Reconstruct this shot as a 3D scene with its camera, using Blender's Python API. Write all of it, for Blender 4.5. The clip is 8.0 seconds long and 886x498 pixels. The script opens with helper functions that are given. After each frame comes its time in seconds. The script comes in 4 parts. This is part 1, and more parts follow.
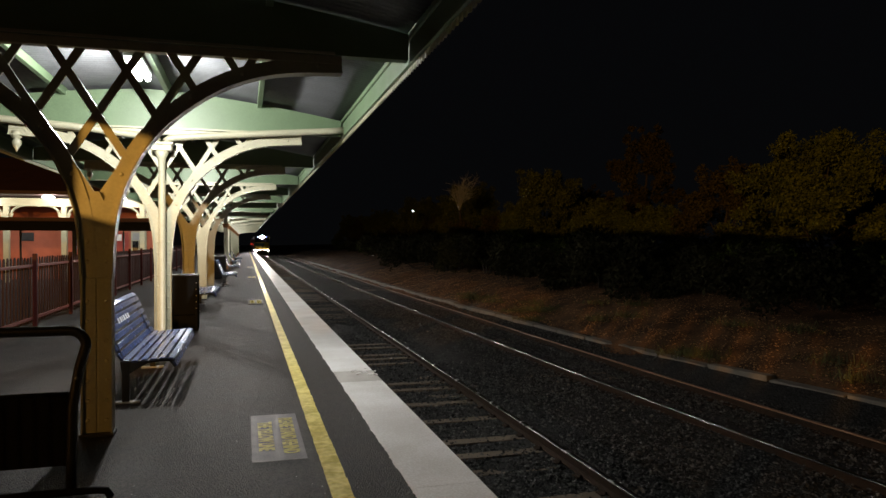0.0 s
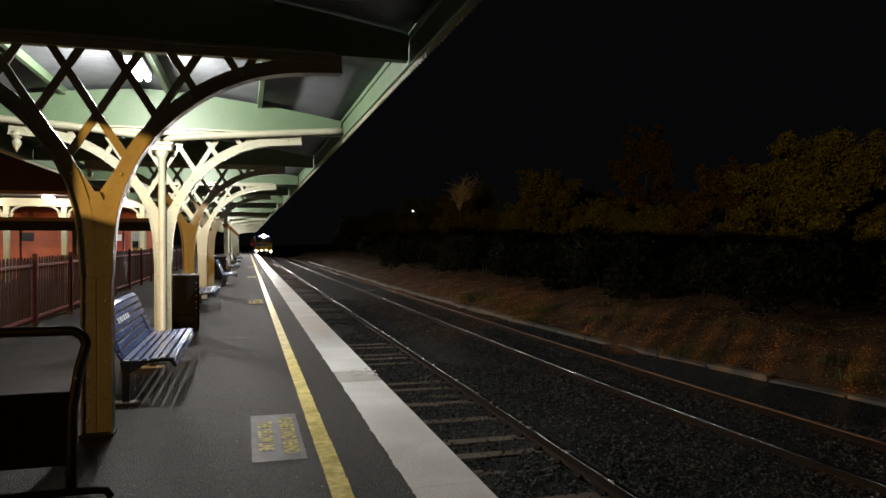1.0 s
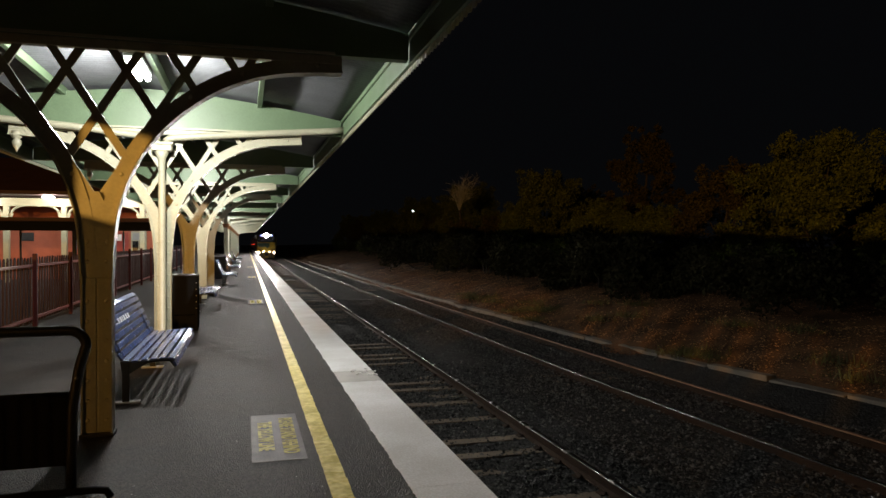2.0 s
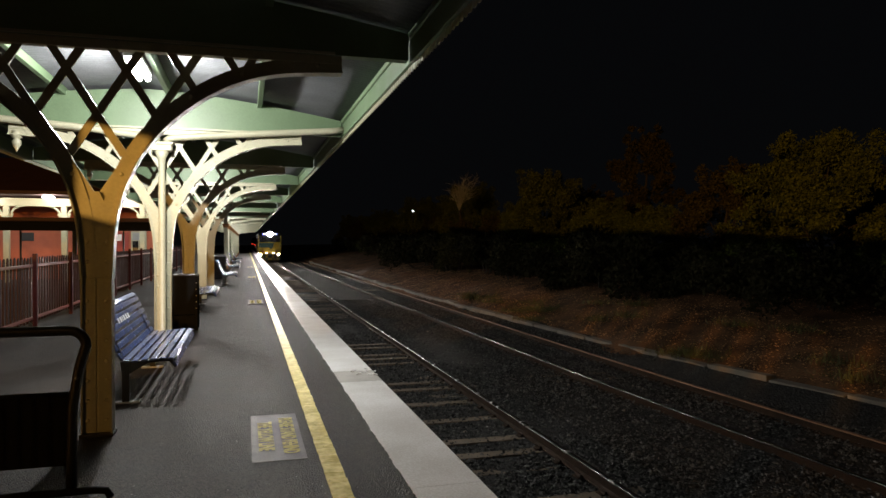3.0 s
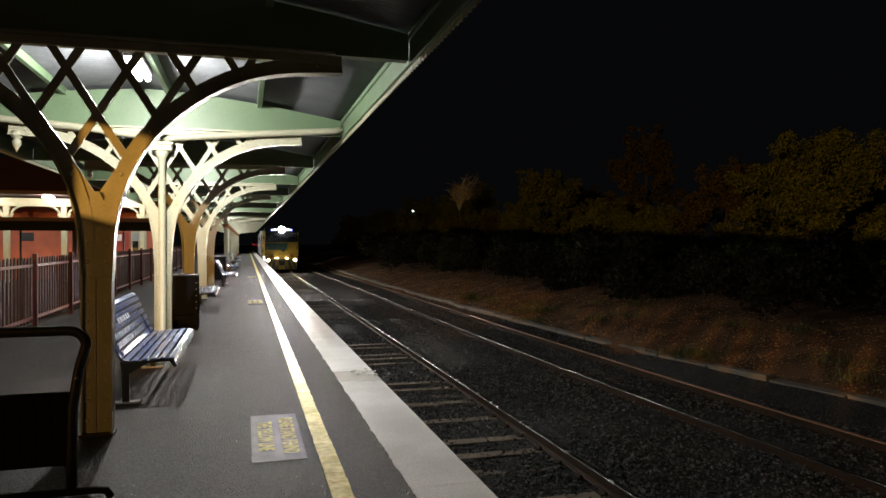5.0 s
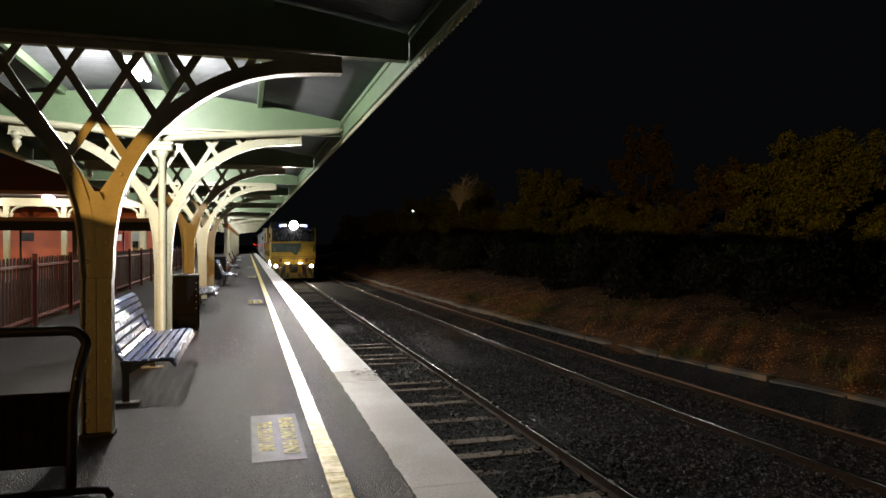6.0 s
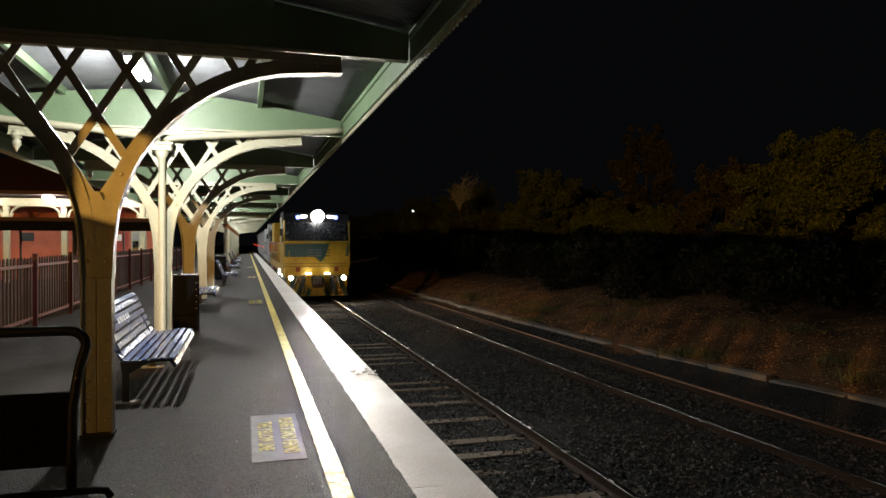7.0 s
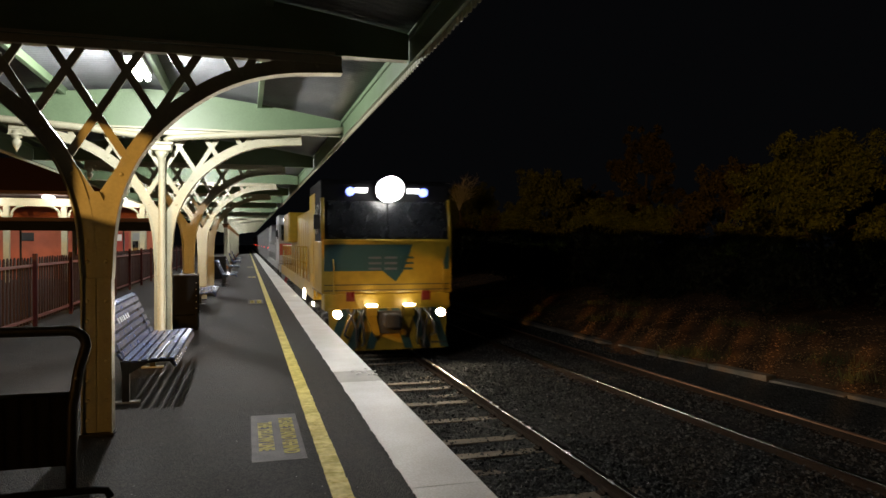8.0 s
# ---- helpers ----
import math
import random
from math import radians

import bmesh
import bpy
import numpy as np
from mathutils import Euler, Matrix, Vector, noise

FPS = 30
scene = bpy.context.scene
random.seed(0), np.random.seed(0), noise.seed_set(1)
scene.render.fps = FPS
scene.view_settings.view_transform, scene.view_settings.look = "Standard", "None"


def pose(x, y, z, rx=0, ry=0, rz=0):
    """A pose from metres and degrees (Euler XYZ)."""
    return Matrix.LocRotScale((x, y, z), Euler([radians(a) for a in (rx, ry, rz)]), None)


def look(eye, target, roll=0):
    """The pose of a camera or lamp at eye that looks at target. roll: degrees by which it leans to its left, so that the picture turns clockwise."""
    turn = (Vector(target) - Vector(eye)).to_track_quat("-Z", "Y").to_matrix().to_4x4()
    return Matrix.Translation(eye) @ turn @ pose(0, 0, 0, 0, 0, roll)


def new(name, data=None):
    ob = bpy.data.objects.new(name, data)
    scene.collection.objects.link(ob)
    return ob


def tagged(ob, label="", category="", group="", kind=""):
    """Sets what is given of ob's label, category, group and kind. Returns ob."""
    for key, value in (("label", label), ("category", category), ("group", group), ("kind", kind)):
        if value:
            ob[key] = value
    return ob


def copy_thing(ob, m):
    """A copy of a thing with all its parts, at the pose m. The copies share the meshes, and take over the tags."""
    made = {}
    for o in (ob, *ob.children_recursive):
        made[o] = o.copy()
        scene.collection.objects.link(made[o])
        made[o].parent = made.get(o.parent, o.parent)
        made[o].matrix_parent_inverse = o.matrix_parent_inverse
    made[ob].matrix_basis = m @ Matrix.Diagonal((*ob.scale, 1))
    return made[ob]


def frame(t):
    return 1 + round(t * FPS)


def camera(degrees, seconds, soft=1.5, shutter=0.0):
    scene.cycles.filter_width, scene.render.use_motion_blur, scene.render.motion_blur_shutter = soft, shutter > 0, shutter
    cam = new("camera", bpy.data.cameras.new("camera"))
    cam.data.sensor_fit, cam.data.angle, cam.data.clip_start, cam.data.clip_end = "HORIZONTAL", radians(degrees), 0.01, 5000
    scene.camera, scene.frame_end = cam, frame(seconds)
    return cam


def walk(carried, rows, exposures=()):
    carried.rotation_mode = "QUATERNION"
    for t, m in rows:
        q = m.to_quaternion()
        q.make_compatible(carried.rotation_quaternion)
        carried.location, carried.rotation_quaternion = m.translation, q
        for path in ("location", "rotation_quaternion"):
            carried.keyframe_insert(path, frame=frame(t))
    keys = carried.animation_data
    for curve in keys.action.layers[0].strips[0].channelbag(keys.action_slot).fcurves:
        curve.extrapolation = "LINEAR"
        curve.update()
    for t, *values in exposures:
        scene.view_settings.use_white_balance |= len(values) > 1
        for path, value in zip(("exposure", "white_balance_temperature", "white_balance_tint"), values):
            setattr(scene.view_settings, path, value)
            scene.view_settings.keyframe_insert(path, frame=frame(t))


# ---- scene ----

# ---- camera ----
cam = camera(64.6, 8.0, 1.5, 0.4)
EYE = Vector((0, 0, 1.66))
YAW = radians(15.68)
view = look(EYE, EYE + Vector((math.sin(YAW), math.cos(YAW), -0.0089)))
walk(cam, [(0.0, view), (8.0, view)], [(0.0, 0.06), (5.0, 0.12), (6.8, 0.14), (8.0, -0.05)])

# ---- plan: metres, platform top at z = 0, tracks run along y ----
RAIL = -1.02
EDGE = 1.58
TRACK_1, TRACK_2 = 3.22, 7.2
POST_X, POST_Y0, BAY, POSTS = -1.235, 6.62, 4.97, 22
EAVE_R, EAVE_L = 1.55, -4.35


def track_1_x(y):
    return TRACK_1


def track_2_x(y):
    """The second track swings away from the first one near the camera's end."""
    return TRACK_2 + 0.38 * math.exp(-(max(y, -4) - 6) / 6) - 0.006 * min(max(0, y - 25), 60)


def kerb_x(y):
    return 8.5 + 1.5 * math.exp(-(max(y, 0) - 9) / 10)


BANK_X, BANK_Z = [9.0, 10.0, 11, 13, 16, 22, 60], [-1.5, -0.98, -0.7, -0.2, 0.35, 0.7, 1.2]


def bank_shift(x, y):
    """The foot of the bank follows the kerb; its top does not."""
    return (kerb_x(y) - 9.95) * max(0.0, min(1.0, (24 - x) / 12))


# ---- world and lights ----
world = bpy.data.worlds.new("night_sky")
scene.world = world
world.use_nodes = True
world.node_tree.nodes["Background"].inputs[0].default_value = (0.8, 0.85, 1.0, 1)
world.node_tree.nodes["Background"].inputs[1].default_value = 0.0022


def lamp(name, kind, place, power, colour, size=0.1, turn=None):
    data = bpy.data.lights.new(name, kind)
    data.energy, data.color = power, colour
    if kind == "AREA":
        data.shape, data.size, data.size_y = "RECTANGLE", size, 1.2
    else:
        data.shadow_soft_size = size
    ob = new(name, data)
    ob.matrix_world = turn or Matrix.Translation(place)
    return ob


lamp("sodium_light", "POINT", (-14.0, -8.4, 5.58), 15500, (1.0, 0.5, 0.11), 0.11)

# ---- materials ----


def material(name, colour, rough=0.6, metal=0.0, vary=0.25, scale=6.0, bump=0.15, fine=60.0, emit=None, tint=None, island=0.0, stretch=None, spec=0.5, cells=0.0, sharp=0.2):
    m = bpy.data.materials.new(name)
    m.use_nodes = True
    n, l = m.node_tree.nodes, m.node_tree.links
    b = n["Principled BSDF"]
    b.inputs["Roughness"].default_value, b.inputs["Metallic"].default_value = rough, metal
    b.inputs["Specular IOR Level"].default_value = spec
    co = n.new("ShaderNodeTexCoord")
    big = n.new("ShaderNodeTexNoise")
    big.inputs["Scale"].default_value, big.inputs["Detail"].default_value = scale, 5
    if cells:
        small = n.new("ShaderNodeTexVoronoi")
        small.inputs["Scale"].default_value = cells
        grain, relief = small.outputs["Color"], small.outputs["Distance"]
    else:
        small = n.new("ShaderNodeTexNoise")
        small.inputs["Scale"].default_value, small.inputs["Detail"].default_value = fine, 3
        grain = relief = small.outputs["Fac"]
    if stretch:
        mp = n.new("ShaderNodeMapping")
        mp.inputs["Scale"].default_value = stretch
        l.new(co.outputs["Object"], mp.inputs["Vector"])
        l.new(mp.outputs[0], big.inputs["Vector"])
    else:
        l.new(co.outputs["Object"], big.inputs["Vector"])
    l.new(co.outputs["Object"], small.inputs["Vector"])
    ramp = n.new("ShaderNodeValToRGB")
    dark = [c * (1 - vary) for c in colour]
    light = [min(1, c * (1 + vary)) for c in (tint or colour)]
    ramp.color_ramp.elements[0].color, ramp.color_ramp.elements[0].position = (*dark, 1), 0.5 - sharp
    ramp.color_ramp.elements[1].color, ramp.color_ramp.elements[1].position = (*light, 1), 0.5 + sharp
    add = n.new("ShaderNodeMath")
    add.operation = "MULTIPLY_ADD"
    l.new(grain, add.inputs[0])
    add.inputs[1].default_value = 0.45
    sub = n.new("ShaderNodeMath")
    sub.operation = "MULTIPLY_ADD"
    l.new(big.outputs["Fac"], sub.inputs[0])
    sub.inputs[1].default_value, sub.inputs[2].default_value = 0.55, 0.0
    l.new(sub.outputs[0], add.inputs[2])
    fac = add.outputs[0]
    if island:
        geo = n.new("ShaderNodeNewGeometry")
        mix = n.new("ShaderNodeMath")
        mix.operation = "MULTIPLY_ADD"
        l.new(geo.outputs["Random Per Island"], mix.inputs[0])
        mix.inputs[1].default_value = island
        shift = n.new("ShaderNodeMath")
        shift.operation = "SUBTRACT"
        l.new(fac, shift.inputs[0])
        shift.inputs[1].default_value = island / 2
        l.new(shift.outputs[0], mix.inputs[2])
        fac = mix.outputs[0]
    l.new(fac, ramp.inputs["Fac"])
    l.new(ramp.outputs["Color"], b.inputs["Base Color"])
    rr = n.new("ShaderNodeMapRange")
    rr.inputs["To Min"].default_value, rr.inputs["To Max"].default_value = max(0.02, rough - 0.12), min(1, rough + 0.12)
    l.new(big.outputs["Fac"], rr.inputs["Value"])
    l.new(rr.outputs[0], b.inputs["Roughness"])
    if bump:
        bp = n.new("ShaderNodeBump")
        bp.inputs["Strength"].default_value, bp.inputs["Distance"].default_value = bump, 0.04 if cells else 0.01
        l.new(relief, bp.inputs["Height"])
        bp.invert = bool(cells)
        l.new(bp.outputs[0], b.inputs["Normal"])
    if emit:
        b.inputs["Emission Color"].default_value = (*colour, 1)
        b.inputs["Emission Strength"].default_value = emit
    return m


ASPHALT = material("asphalt", (0.0115, 0.0099, 0.009), 0.72, vary=0.65, sharp=0.1, spec=0.3, scale=1.5, bump=0.5, cells=85.0, stretch=(0.7, 1.4, 1), tint=(0.0235, 0.0195, 0.0169))
PATCH = material("worn_grey_paint", (0.072, 0.06, 0.056), 0.6, sharp=0.06, vary=0.45, scale=5, bump=0.3, fine=90)
WHITE_EDGE = material("white_painted_concrete", (0.92, 0.89, 0.85), 0.45, vary=0.22, sharp=0.13, scale=1.2, bump=0.15, fine=60)
YELLOW_LINE = material("yellow_line_paint", (0.68, 0.53, 0.05), 0.45, sharp=0.1, vary=0.25, scale=4, bump=0.8, fine=18, tint=(0.7, 0.6, 0.2))
STENCIL = material("yellow_stencil_paint", (0.44, 0.36, 0.06), 0.55, vary=0.3, scale=20, bump=0.2)
OLD_EDGE = material("grey_repaired_concrete", (0.52, 0.5, 0.47), 0.6, vary=0.25, scale=4, bump=0.4)
BRICK_FACE = material("dark_brick", (0.09, 0.05, 0.035), 0.85, vary=0.4, scale=3, bump=0.5)
BALLAST_BED = material("ballast_bed", (0.027, 0.026, 0.025), 0.9, spec=0.2, vary=0.7, scale=2, bump=1.0, cells=26.0)
STONE = material("ballast_stone", (0.029, 0.028, 0.027), 0.8, spec=0.25, vary=0.7, scale=8, bump=0.3, fine=40, island=0.6, tint=(0.055, 0.053, 0.05))
SLEEPER = material("weathered_sleeper", (0.125, 0.094, 0.064), 0.8, vary=0.35, scale=4, bump=0.6, fine=50)
RAIL_SIDE = material("rusty_rail", (0.03, 0.018, 0.0115), 0.85, 0.0, spec=0.12, vary=0.4, scale=10, bump=0.4)
RAIL_TOP = material("polished_rail_head", (0.34, 0.32, 0.3), 0.25, 1.0, vary=0.2, scale=3, bump=0.0)
RAIL_WORN = material("worn_rail_head", (0.34, 0.32, 0.3), 0.22, 1.0, vary=0.3, scale=3, bump=0.0)
RAIL_DULL = material("rusty_rail_head", (0.3, 0.16, 0.09), 0.45, 0.8, vary=0.3, scale=8, bump=0.1)
CREAM = material("cream_paint", (0.4, 0.385, 0.275), 0.42, vary=0.15, scale=4, bump=0.12, fine=40)
CAPITAL = material("orange_brown_paint", (0.24, 0.1, 0.035), 0.5, vary=0.2, scale=5, bump=0.12)
GREEN = material("pale_green_paint", (0.118, 0.176, 0.098), 0.45, vary=0.12, scale=3, bump=0.1, fine=40)
IRON_ROOF = material("corrugated_iron", (0.155, 0.163, 0.172), 0.5, 0.35, vary=0.25, scale=2, bump=0.1)
FENCE_RED = material("oxide_red_paint", (0.05, 0.0075, 0.0055), 0.55, spec=0.2, vary=0.35, scale=5, bump=0.15)
# Pickets: their faces get no light, so that shade is in the colour.
PICKET_RED = material("shade_dark_oxide_red_paint", (0.019, 0.004, 0.0032), 0.6, spec=0.2, vary=0.4, scale=4, bump=0.2)
# Rails: faded paint, coloured lighter still for the light they catch.
FENCE_RAIL = material("faded_lit_red_paint", (0.17, 0.045, 0.035), 0.5, vary=0.35, scale=4, bump=0.15)
BRICK_RED = material("red_painted_brick", (0.42, 0.11, 0.06), 0.7, vary=0.2, scale=3, bump=0.4)
ROOF_RED = material("dull_red_roof", (0.055, 0.021, 0.017), 0.7, vary=0.3, scale=2, bump=0.2)
BLACK = material("black_painted_steel", (0.012, 0.012, 0.013), 0.35, vary=0.3, scale=8, bump=0.05)
DARK = material("dark_grey_steel", (0.018, 0.018, 0.02), 0.5, vary=0.3, scale=5, bump=0.1)
MATT_BLACK = material("matt_black_steel", (0.007, 0.007, 0.0075), 0.75, spec=0.06, vary=0.3, scale=6, bump=0.08)
SLAT = material("blue_grey_slat", (0.07, 0.095, 0.21), 0.24, vary=0.2, scale=6, bump=0.08)
LETTER = material("white_lettering", (0.75, 0.75, 0.75), 0.5, vary=0.1, bump=0)
TUBE = material("fluorescent_tube", (0.97, 1.0, 0.97), 0.4, vary=0.0, bump=0, emit=22)
KERB = material("weathered_concrete_kerb", (0.17, 0.145, 0.115), 0.85, vary=0.35, scale=3, bump=0.5)
EARTH = material("dark_earth", (0.05, 0.04, 0.03), 0.95, vary=0.5, scale=1.2, bump=0.8, fine=25)
BANK = material("leaf_littered_bank", (0.1, 0.05, 0.022), 0.9, sharp=0.12, spec=0.2, vary=0.7, scale=1.1, bump=1.0, fine=22)
LITTER = material("dry_leaf_litter", (0.34, 0.17, 0.07), 0.8, vary=0.6, scale=5, bump=0.2, island=0.9, tint=(0.45, 0.25, 0.1))
GRASS = material("dry_grass", (0.09, 0.085, 0.02), 0.8, vary=0.4, scale=3, bump=0, island=0.8)
LEAF = material("olive_foliage", (0.058, 0.082, 0.014), 0.7, spec=0.08, vary=0.45, scale=0.9, bump=0, fine=4, island=0.25, tint=(0.1, 0.112, 0.02))
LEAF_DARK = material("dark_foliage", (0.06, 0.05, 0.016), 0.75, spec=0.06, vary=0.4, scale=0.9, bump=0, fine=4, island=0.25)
# Darker than the tree leaves: the shadow under the trees is coloured in.
SHRUB = material("shade_dark_shrub_foliage", (0.03, 0.027, 0.012), 0.8, spec=0.05, vary=0.4, scale=0.9, bump=0, fine=4, island=0.25)
BARK = material("rough_bark", (0.06, 0.047, 0.035), 0.9, vary=0.4, scale=5, bump=0.8)
# Bark of the bare branches, with the white light on them coloured in.
PALE_BARK = material("light_painted_bare_bark", (0.5, 0.5, 0.48), 0.8, vary=0.2, scale=5, bump=0.3)
LOCO_YELLOW = material("locomotive_yellow", (0.25, 0.158, 0.01), 0.42, vary=0.28, sharp=0.16, scale=1.3, bump=0.04, fine=4)
LOCO_GREEN = material("locomotive_green", (0.013, 0.042, 0.042), 0.4, vary=0.15, scale=2, bump=0.03)
LOCO_GREY = material("silver_grey_paint", (0.3, 0.31, 0.32), 0.45, vary=0.15, scale=2, bump=0.05)
EMBLEM = material("dull_grey_emblem_paint", (0.08, 0.085, 0.09), 0.5, vary=0.2, scale=4, bump=0.03)
TAIL_RED = material("dark_red_lens", (0.11, 0.012, 0.01), 0.3, vary=0.15, scale=8, bump=0.05)
LOCO_RED = material("dull_red_paint", (0.3, 0.04, 0.03), 0.5, vary=0.2, scale=2, bump=0.05)
UNDER = material("grimy_underframe", (0.03, 0.027, 0.024), 0.75, vary=0.4, scale=5, bump=0.4)
GLASS = material("dark_windscreen", (0.01, 0.011, 0.013), 0.26, vary=0.1, bump=0)
HEADLIGHT = material("headlight_lens", (1.0, 0.91, 0.81), 0.3, vary=0, bump=0, emit=62000)
# Emission on cups and ring around the lenses, standing in for headlight glare.
GLOW = material("headlight_glare_emission", (1.0, 0.97, 0.92), 0.3, vary=0, bump=0, emit=22)
MARKER = material("white_marker_lens", (1.0, 0.98, 0.95), 0.3, vary=0, bump=0, emit=6)
BLUE_LENS = material("blue_white_lens", (0.24, 0.3, 1.0), 0.3, vary=0, bump=0, emit=3.2)
DITCH = material("ditch_light_lens", (1.0, 0.85, 0.6), 0.3, vary=0, bump=0, emit=1000)
RED_LENS = material("red_lamp_lens", (1.0, 0.05, 0.03), 0.3, vary=0, bump=0, emit=4)
FAR_LIGHT = material("distant_lamp_lens", (1.0, 0.98, 0.9), 0.3, vary=0, bump=0, emit=8)
AMBER = material("orange_light_dot", (1.0, 0.35, 0.08), 0.3, vary=0, bump=0, emit=2)
STEP_LIGHT = material("step_lamp_lens", (1.0, 0.92, 0.7), 0.3, vary=0, bump=0, emit=40)

# ---- mesh helpers ----


def box(bm, x0, x1, y0, y1, z0, z1, m=None):
    m = m or Matrix()
    v = [bm.verts.new(m @ Vector(p)) for p in ((x0, y0, z0), (x1, y0, z0), (x1, y1, z0), (x0, y1, z0), (x0, y0, z1), (x1, y0, z1), (x1, y1, z1), (x0, y1, z1))]
    for f in ((0, 3, 2, 1), (4, 5, 6, 7), (0, 1, 5, 4), (1, 2, 6, 5), (2, 3, 7, 6), (3, 0, 4, 7)):
        bm.faces.new([v[i] for i in f])
    return bm


def slab(x0, x1, y0, y1, z0, z1, bevel=0.0, m=None):
    bm = box(bmesh.new(), x0, x1, y0, y1, z0, z1, m)
    if bevel:
        bmesh.ops.bevel(bm, geom=bm.edges[:], offset=bevel, segments=2, profile=0.5, affect="EDGES")
    return bm


def tube(bm, pts, radii, sides=10, cap=True, smooth=True):
    """A round bar through the points; radii: one number or one a point."""
    pts = [Vector(p) for p in pts]
    if not hasattr(radii, "__len__"):
        radii = [radii] * len(pts)
    rings, up = [], None
    for i, p in enumerate(pts):
        d = (pts[min(i + 1, len(pts) - 1)] - pts[max(i - 1, 0)]).normalized()
        if up is None:
            up = Vector((0, 0, 1)) if abs(d.z) < 0.9 else Vector((1, 0, 0))
        a = d.cross(up).normalized()
        up = a.cross(d).normalized()
        rings.append([bm.verts.new(p + radii[i] * (a * math.cos(2 * math.pi * k / sides) + up * math.sin(2 * math.pi * k / sides))) for k in range(sides)])
    for r, s in zip(rings, rings[1:]):
        for k in range(sides):
            f = bm.faces.new((r[k], r[(k + 1) % sides], s[(k + 1) % sides], s[k]))
            f.smooth = smooth
    if cap:
        bm.faces.new(rings[0][::-1])
        bm.faces.new(rings[-1])
    return bm


def sheet(bm, outline, y0, y1, flip=None):
    """A plate with an outline in x, z and thickness from y0 to y1; flip: a matrix."""
    m = flip or Matrix()
    a = [bm.verts.new(m @ Vector((x, y0, z))) for x, z in outline]
    b = [bm.verts.new(m @ Vector((x, y1, z))) for x, z in outline]
    bm.faces.new(a)
    bm.faces.new(b[::-1])
    for i in range(len(a)):
        j = (i + 1) % len(a)
        bm.faces.new((a[j], a[i], b[i], b[j]))
    return bm


def ribbon(bm, upper, lower, y0, y1):
    """A curved plate between two curves in x, z."""
    rows = [[bm.verts.new((p[0], y, p[1])) for p, y in ((u, y0), (u, y1), (w, y1), (w, y0))] for u, w in zip(upper, lower)]
    for r, s in zip(rows, rows[1:]):
        for k in range(4):
            bm.faces.new((r[k], s[k], s[(k + 1) % 4], r[(k + 1) % 4]))
    bm.faces.new(rows[0])
    bm.faces.new(rows[-1][::-1])
    return bm


def mesh_of(name, bm, mat):
    bmesh.ops.recalc_face_normals(bm, faces=bm.faces[:])
    me = bpy.data.meshes.new(name)
    bm.to_mesh(me)
    bm.free()
    me.materials.append(mat)
    return me


def part(name, bm, mat, parent, label="", at=None):
    ob = new(name, bm if isinstance(bm, bpy.types.Mesh) else mesh_of(name, bm, mat))
    ob.parent = parent
    if at:
        ob.matrix_basis = at
    return tagged(ob, label)


def thing(name, place, label, category, group="", kind=""):
    ob = new(name)
    ob.empty_display_size = 0.1
    ob.matrix_basis = place if isinstance(place, Matrix) else Matrix.Translation(place)
    return tagged(ob, label, category, group, kind)


def solid(name, bm, mat, label, category="", kind="structure", group=""):
    return tagged(new(name, mesh_of(name, bm, mat)), label, category, group, kind)


def raw(name, verts, faces, mat):
    me = bpy.data.meshes.new(name)
    me.from_pydata(np.asarray(verts, float).tolist(), [], np.asarray(faces, int).tolist())
    me.materials.append(mat)
    return me

# ---- platform, ground, banks ----
solid("ground", slab(-400, 400, -200, 900, -1.9, -1.42), EARTH, "dark earth ground reaching the horizon", "ground")
solid("platform", slab(-30, 1.08, -30, 175, -1.42, -0.02), ASPHALT, "asphalt platform body with a worn dark top", "platform")
bm = bmesh.new()
rows = []
for y in list(np.arange(2.6, 34, 0.07)) + list(np.arange(34, 175.1, 0.5)):
    y = float(y)
    g = 0.2 + 0.8 * min(1.0, max(0.0, (y - 9) / 8))
    rows.append([bm.verts.new((x, y, g * (0.0065 * noise.noise((x * 0.35, y * 1.4, 0)) + 0.0038 * noise.noise((x * 0.7, y * 4.5, 7)) - 0.0075) + 0.0006 * noise.noise((x * 8, y * 9, 3)) - 0.0006)) for x in np.linspace(-4.6, 1.07, 22)])
for r, s in zip(rows, rows[1:]):
    for k in range(21):
        bm.faces.new((r[k], r[k + 1], s[k + 1], s[k])).smooth = True
solid("pavement", bm, ASPHALT, "dark worn asphalt platform surface with slight ripples across", "platform")
solid("platform_wall", slab(1.08, 1.5, -30, 175, -1.42, -0.18), BRICK_FACE, "dark brick platform wall beside the track", "wall")

edge = thing("platform_edge", (0, 0, 0), "white-painted concrete platform edge with chipped inner border", "platform edge", kind="structure")
random.seed(5)


def ragged_slab(y0, y1):
    """A coping slab whose painted inner border is uneven."""
    n = max(4, int((y1 - y0) / (0.022 if y0 < 16 else 0.3)))
    bm = bmesh.new()
    rows = []
    for i in range(n + 1):
        y = y0 + (y1 - y0) * i / n
        x = 1.066 + 0.012 * noise.noise((y * 3, 0, 0)) + 0.008 * noise.noise((y * 11, 3, 0)) + 0.012 * noise.noise((y * 37, 5, 0))
        rows.append([bm.verts.new(p) for p in ((x, y, 0.004), (EDGE - 0.01, y, 0.004), (EDGE, y, -0.006), (EDGE, y, -0.18), (x, y, -0.18))])
    for r, s in zip(rows, rows[1:]):
        for k in range(5):
            bm.faces.new((r[k], r[(k + 1) % 5], s[(k + 1) % 5], s[k]))
    bm.faces.new(rows[0])
    bm.faces.new(rows[-1])
    return bm


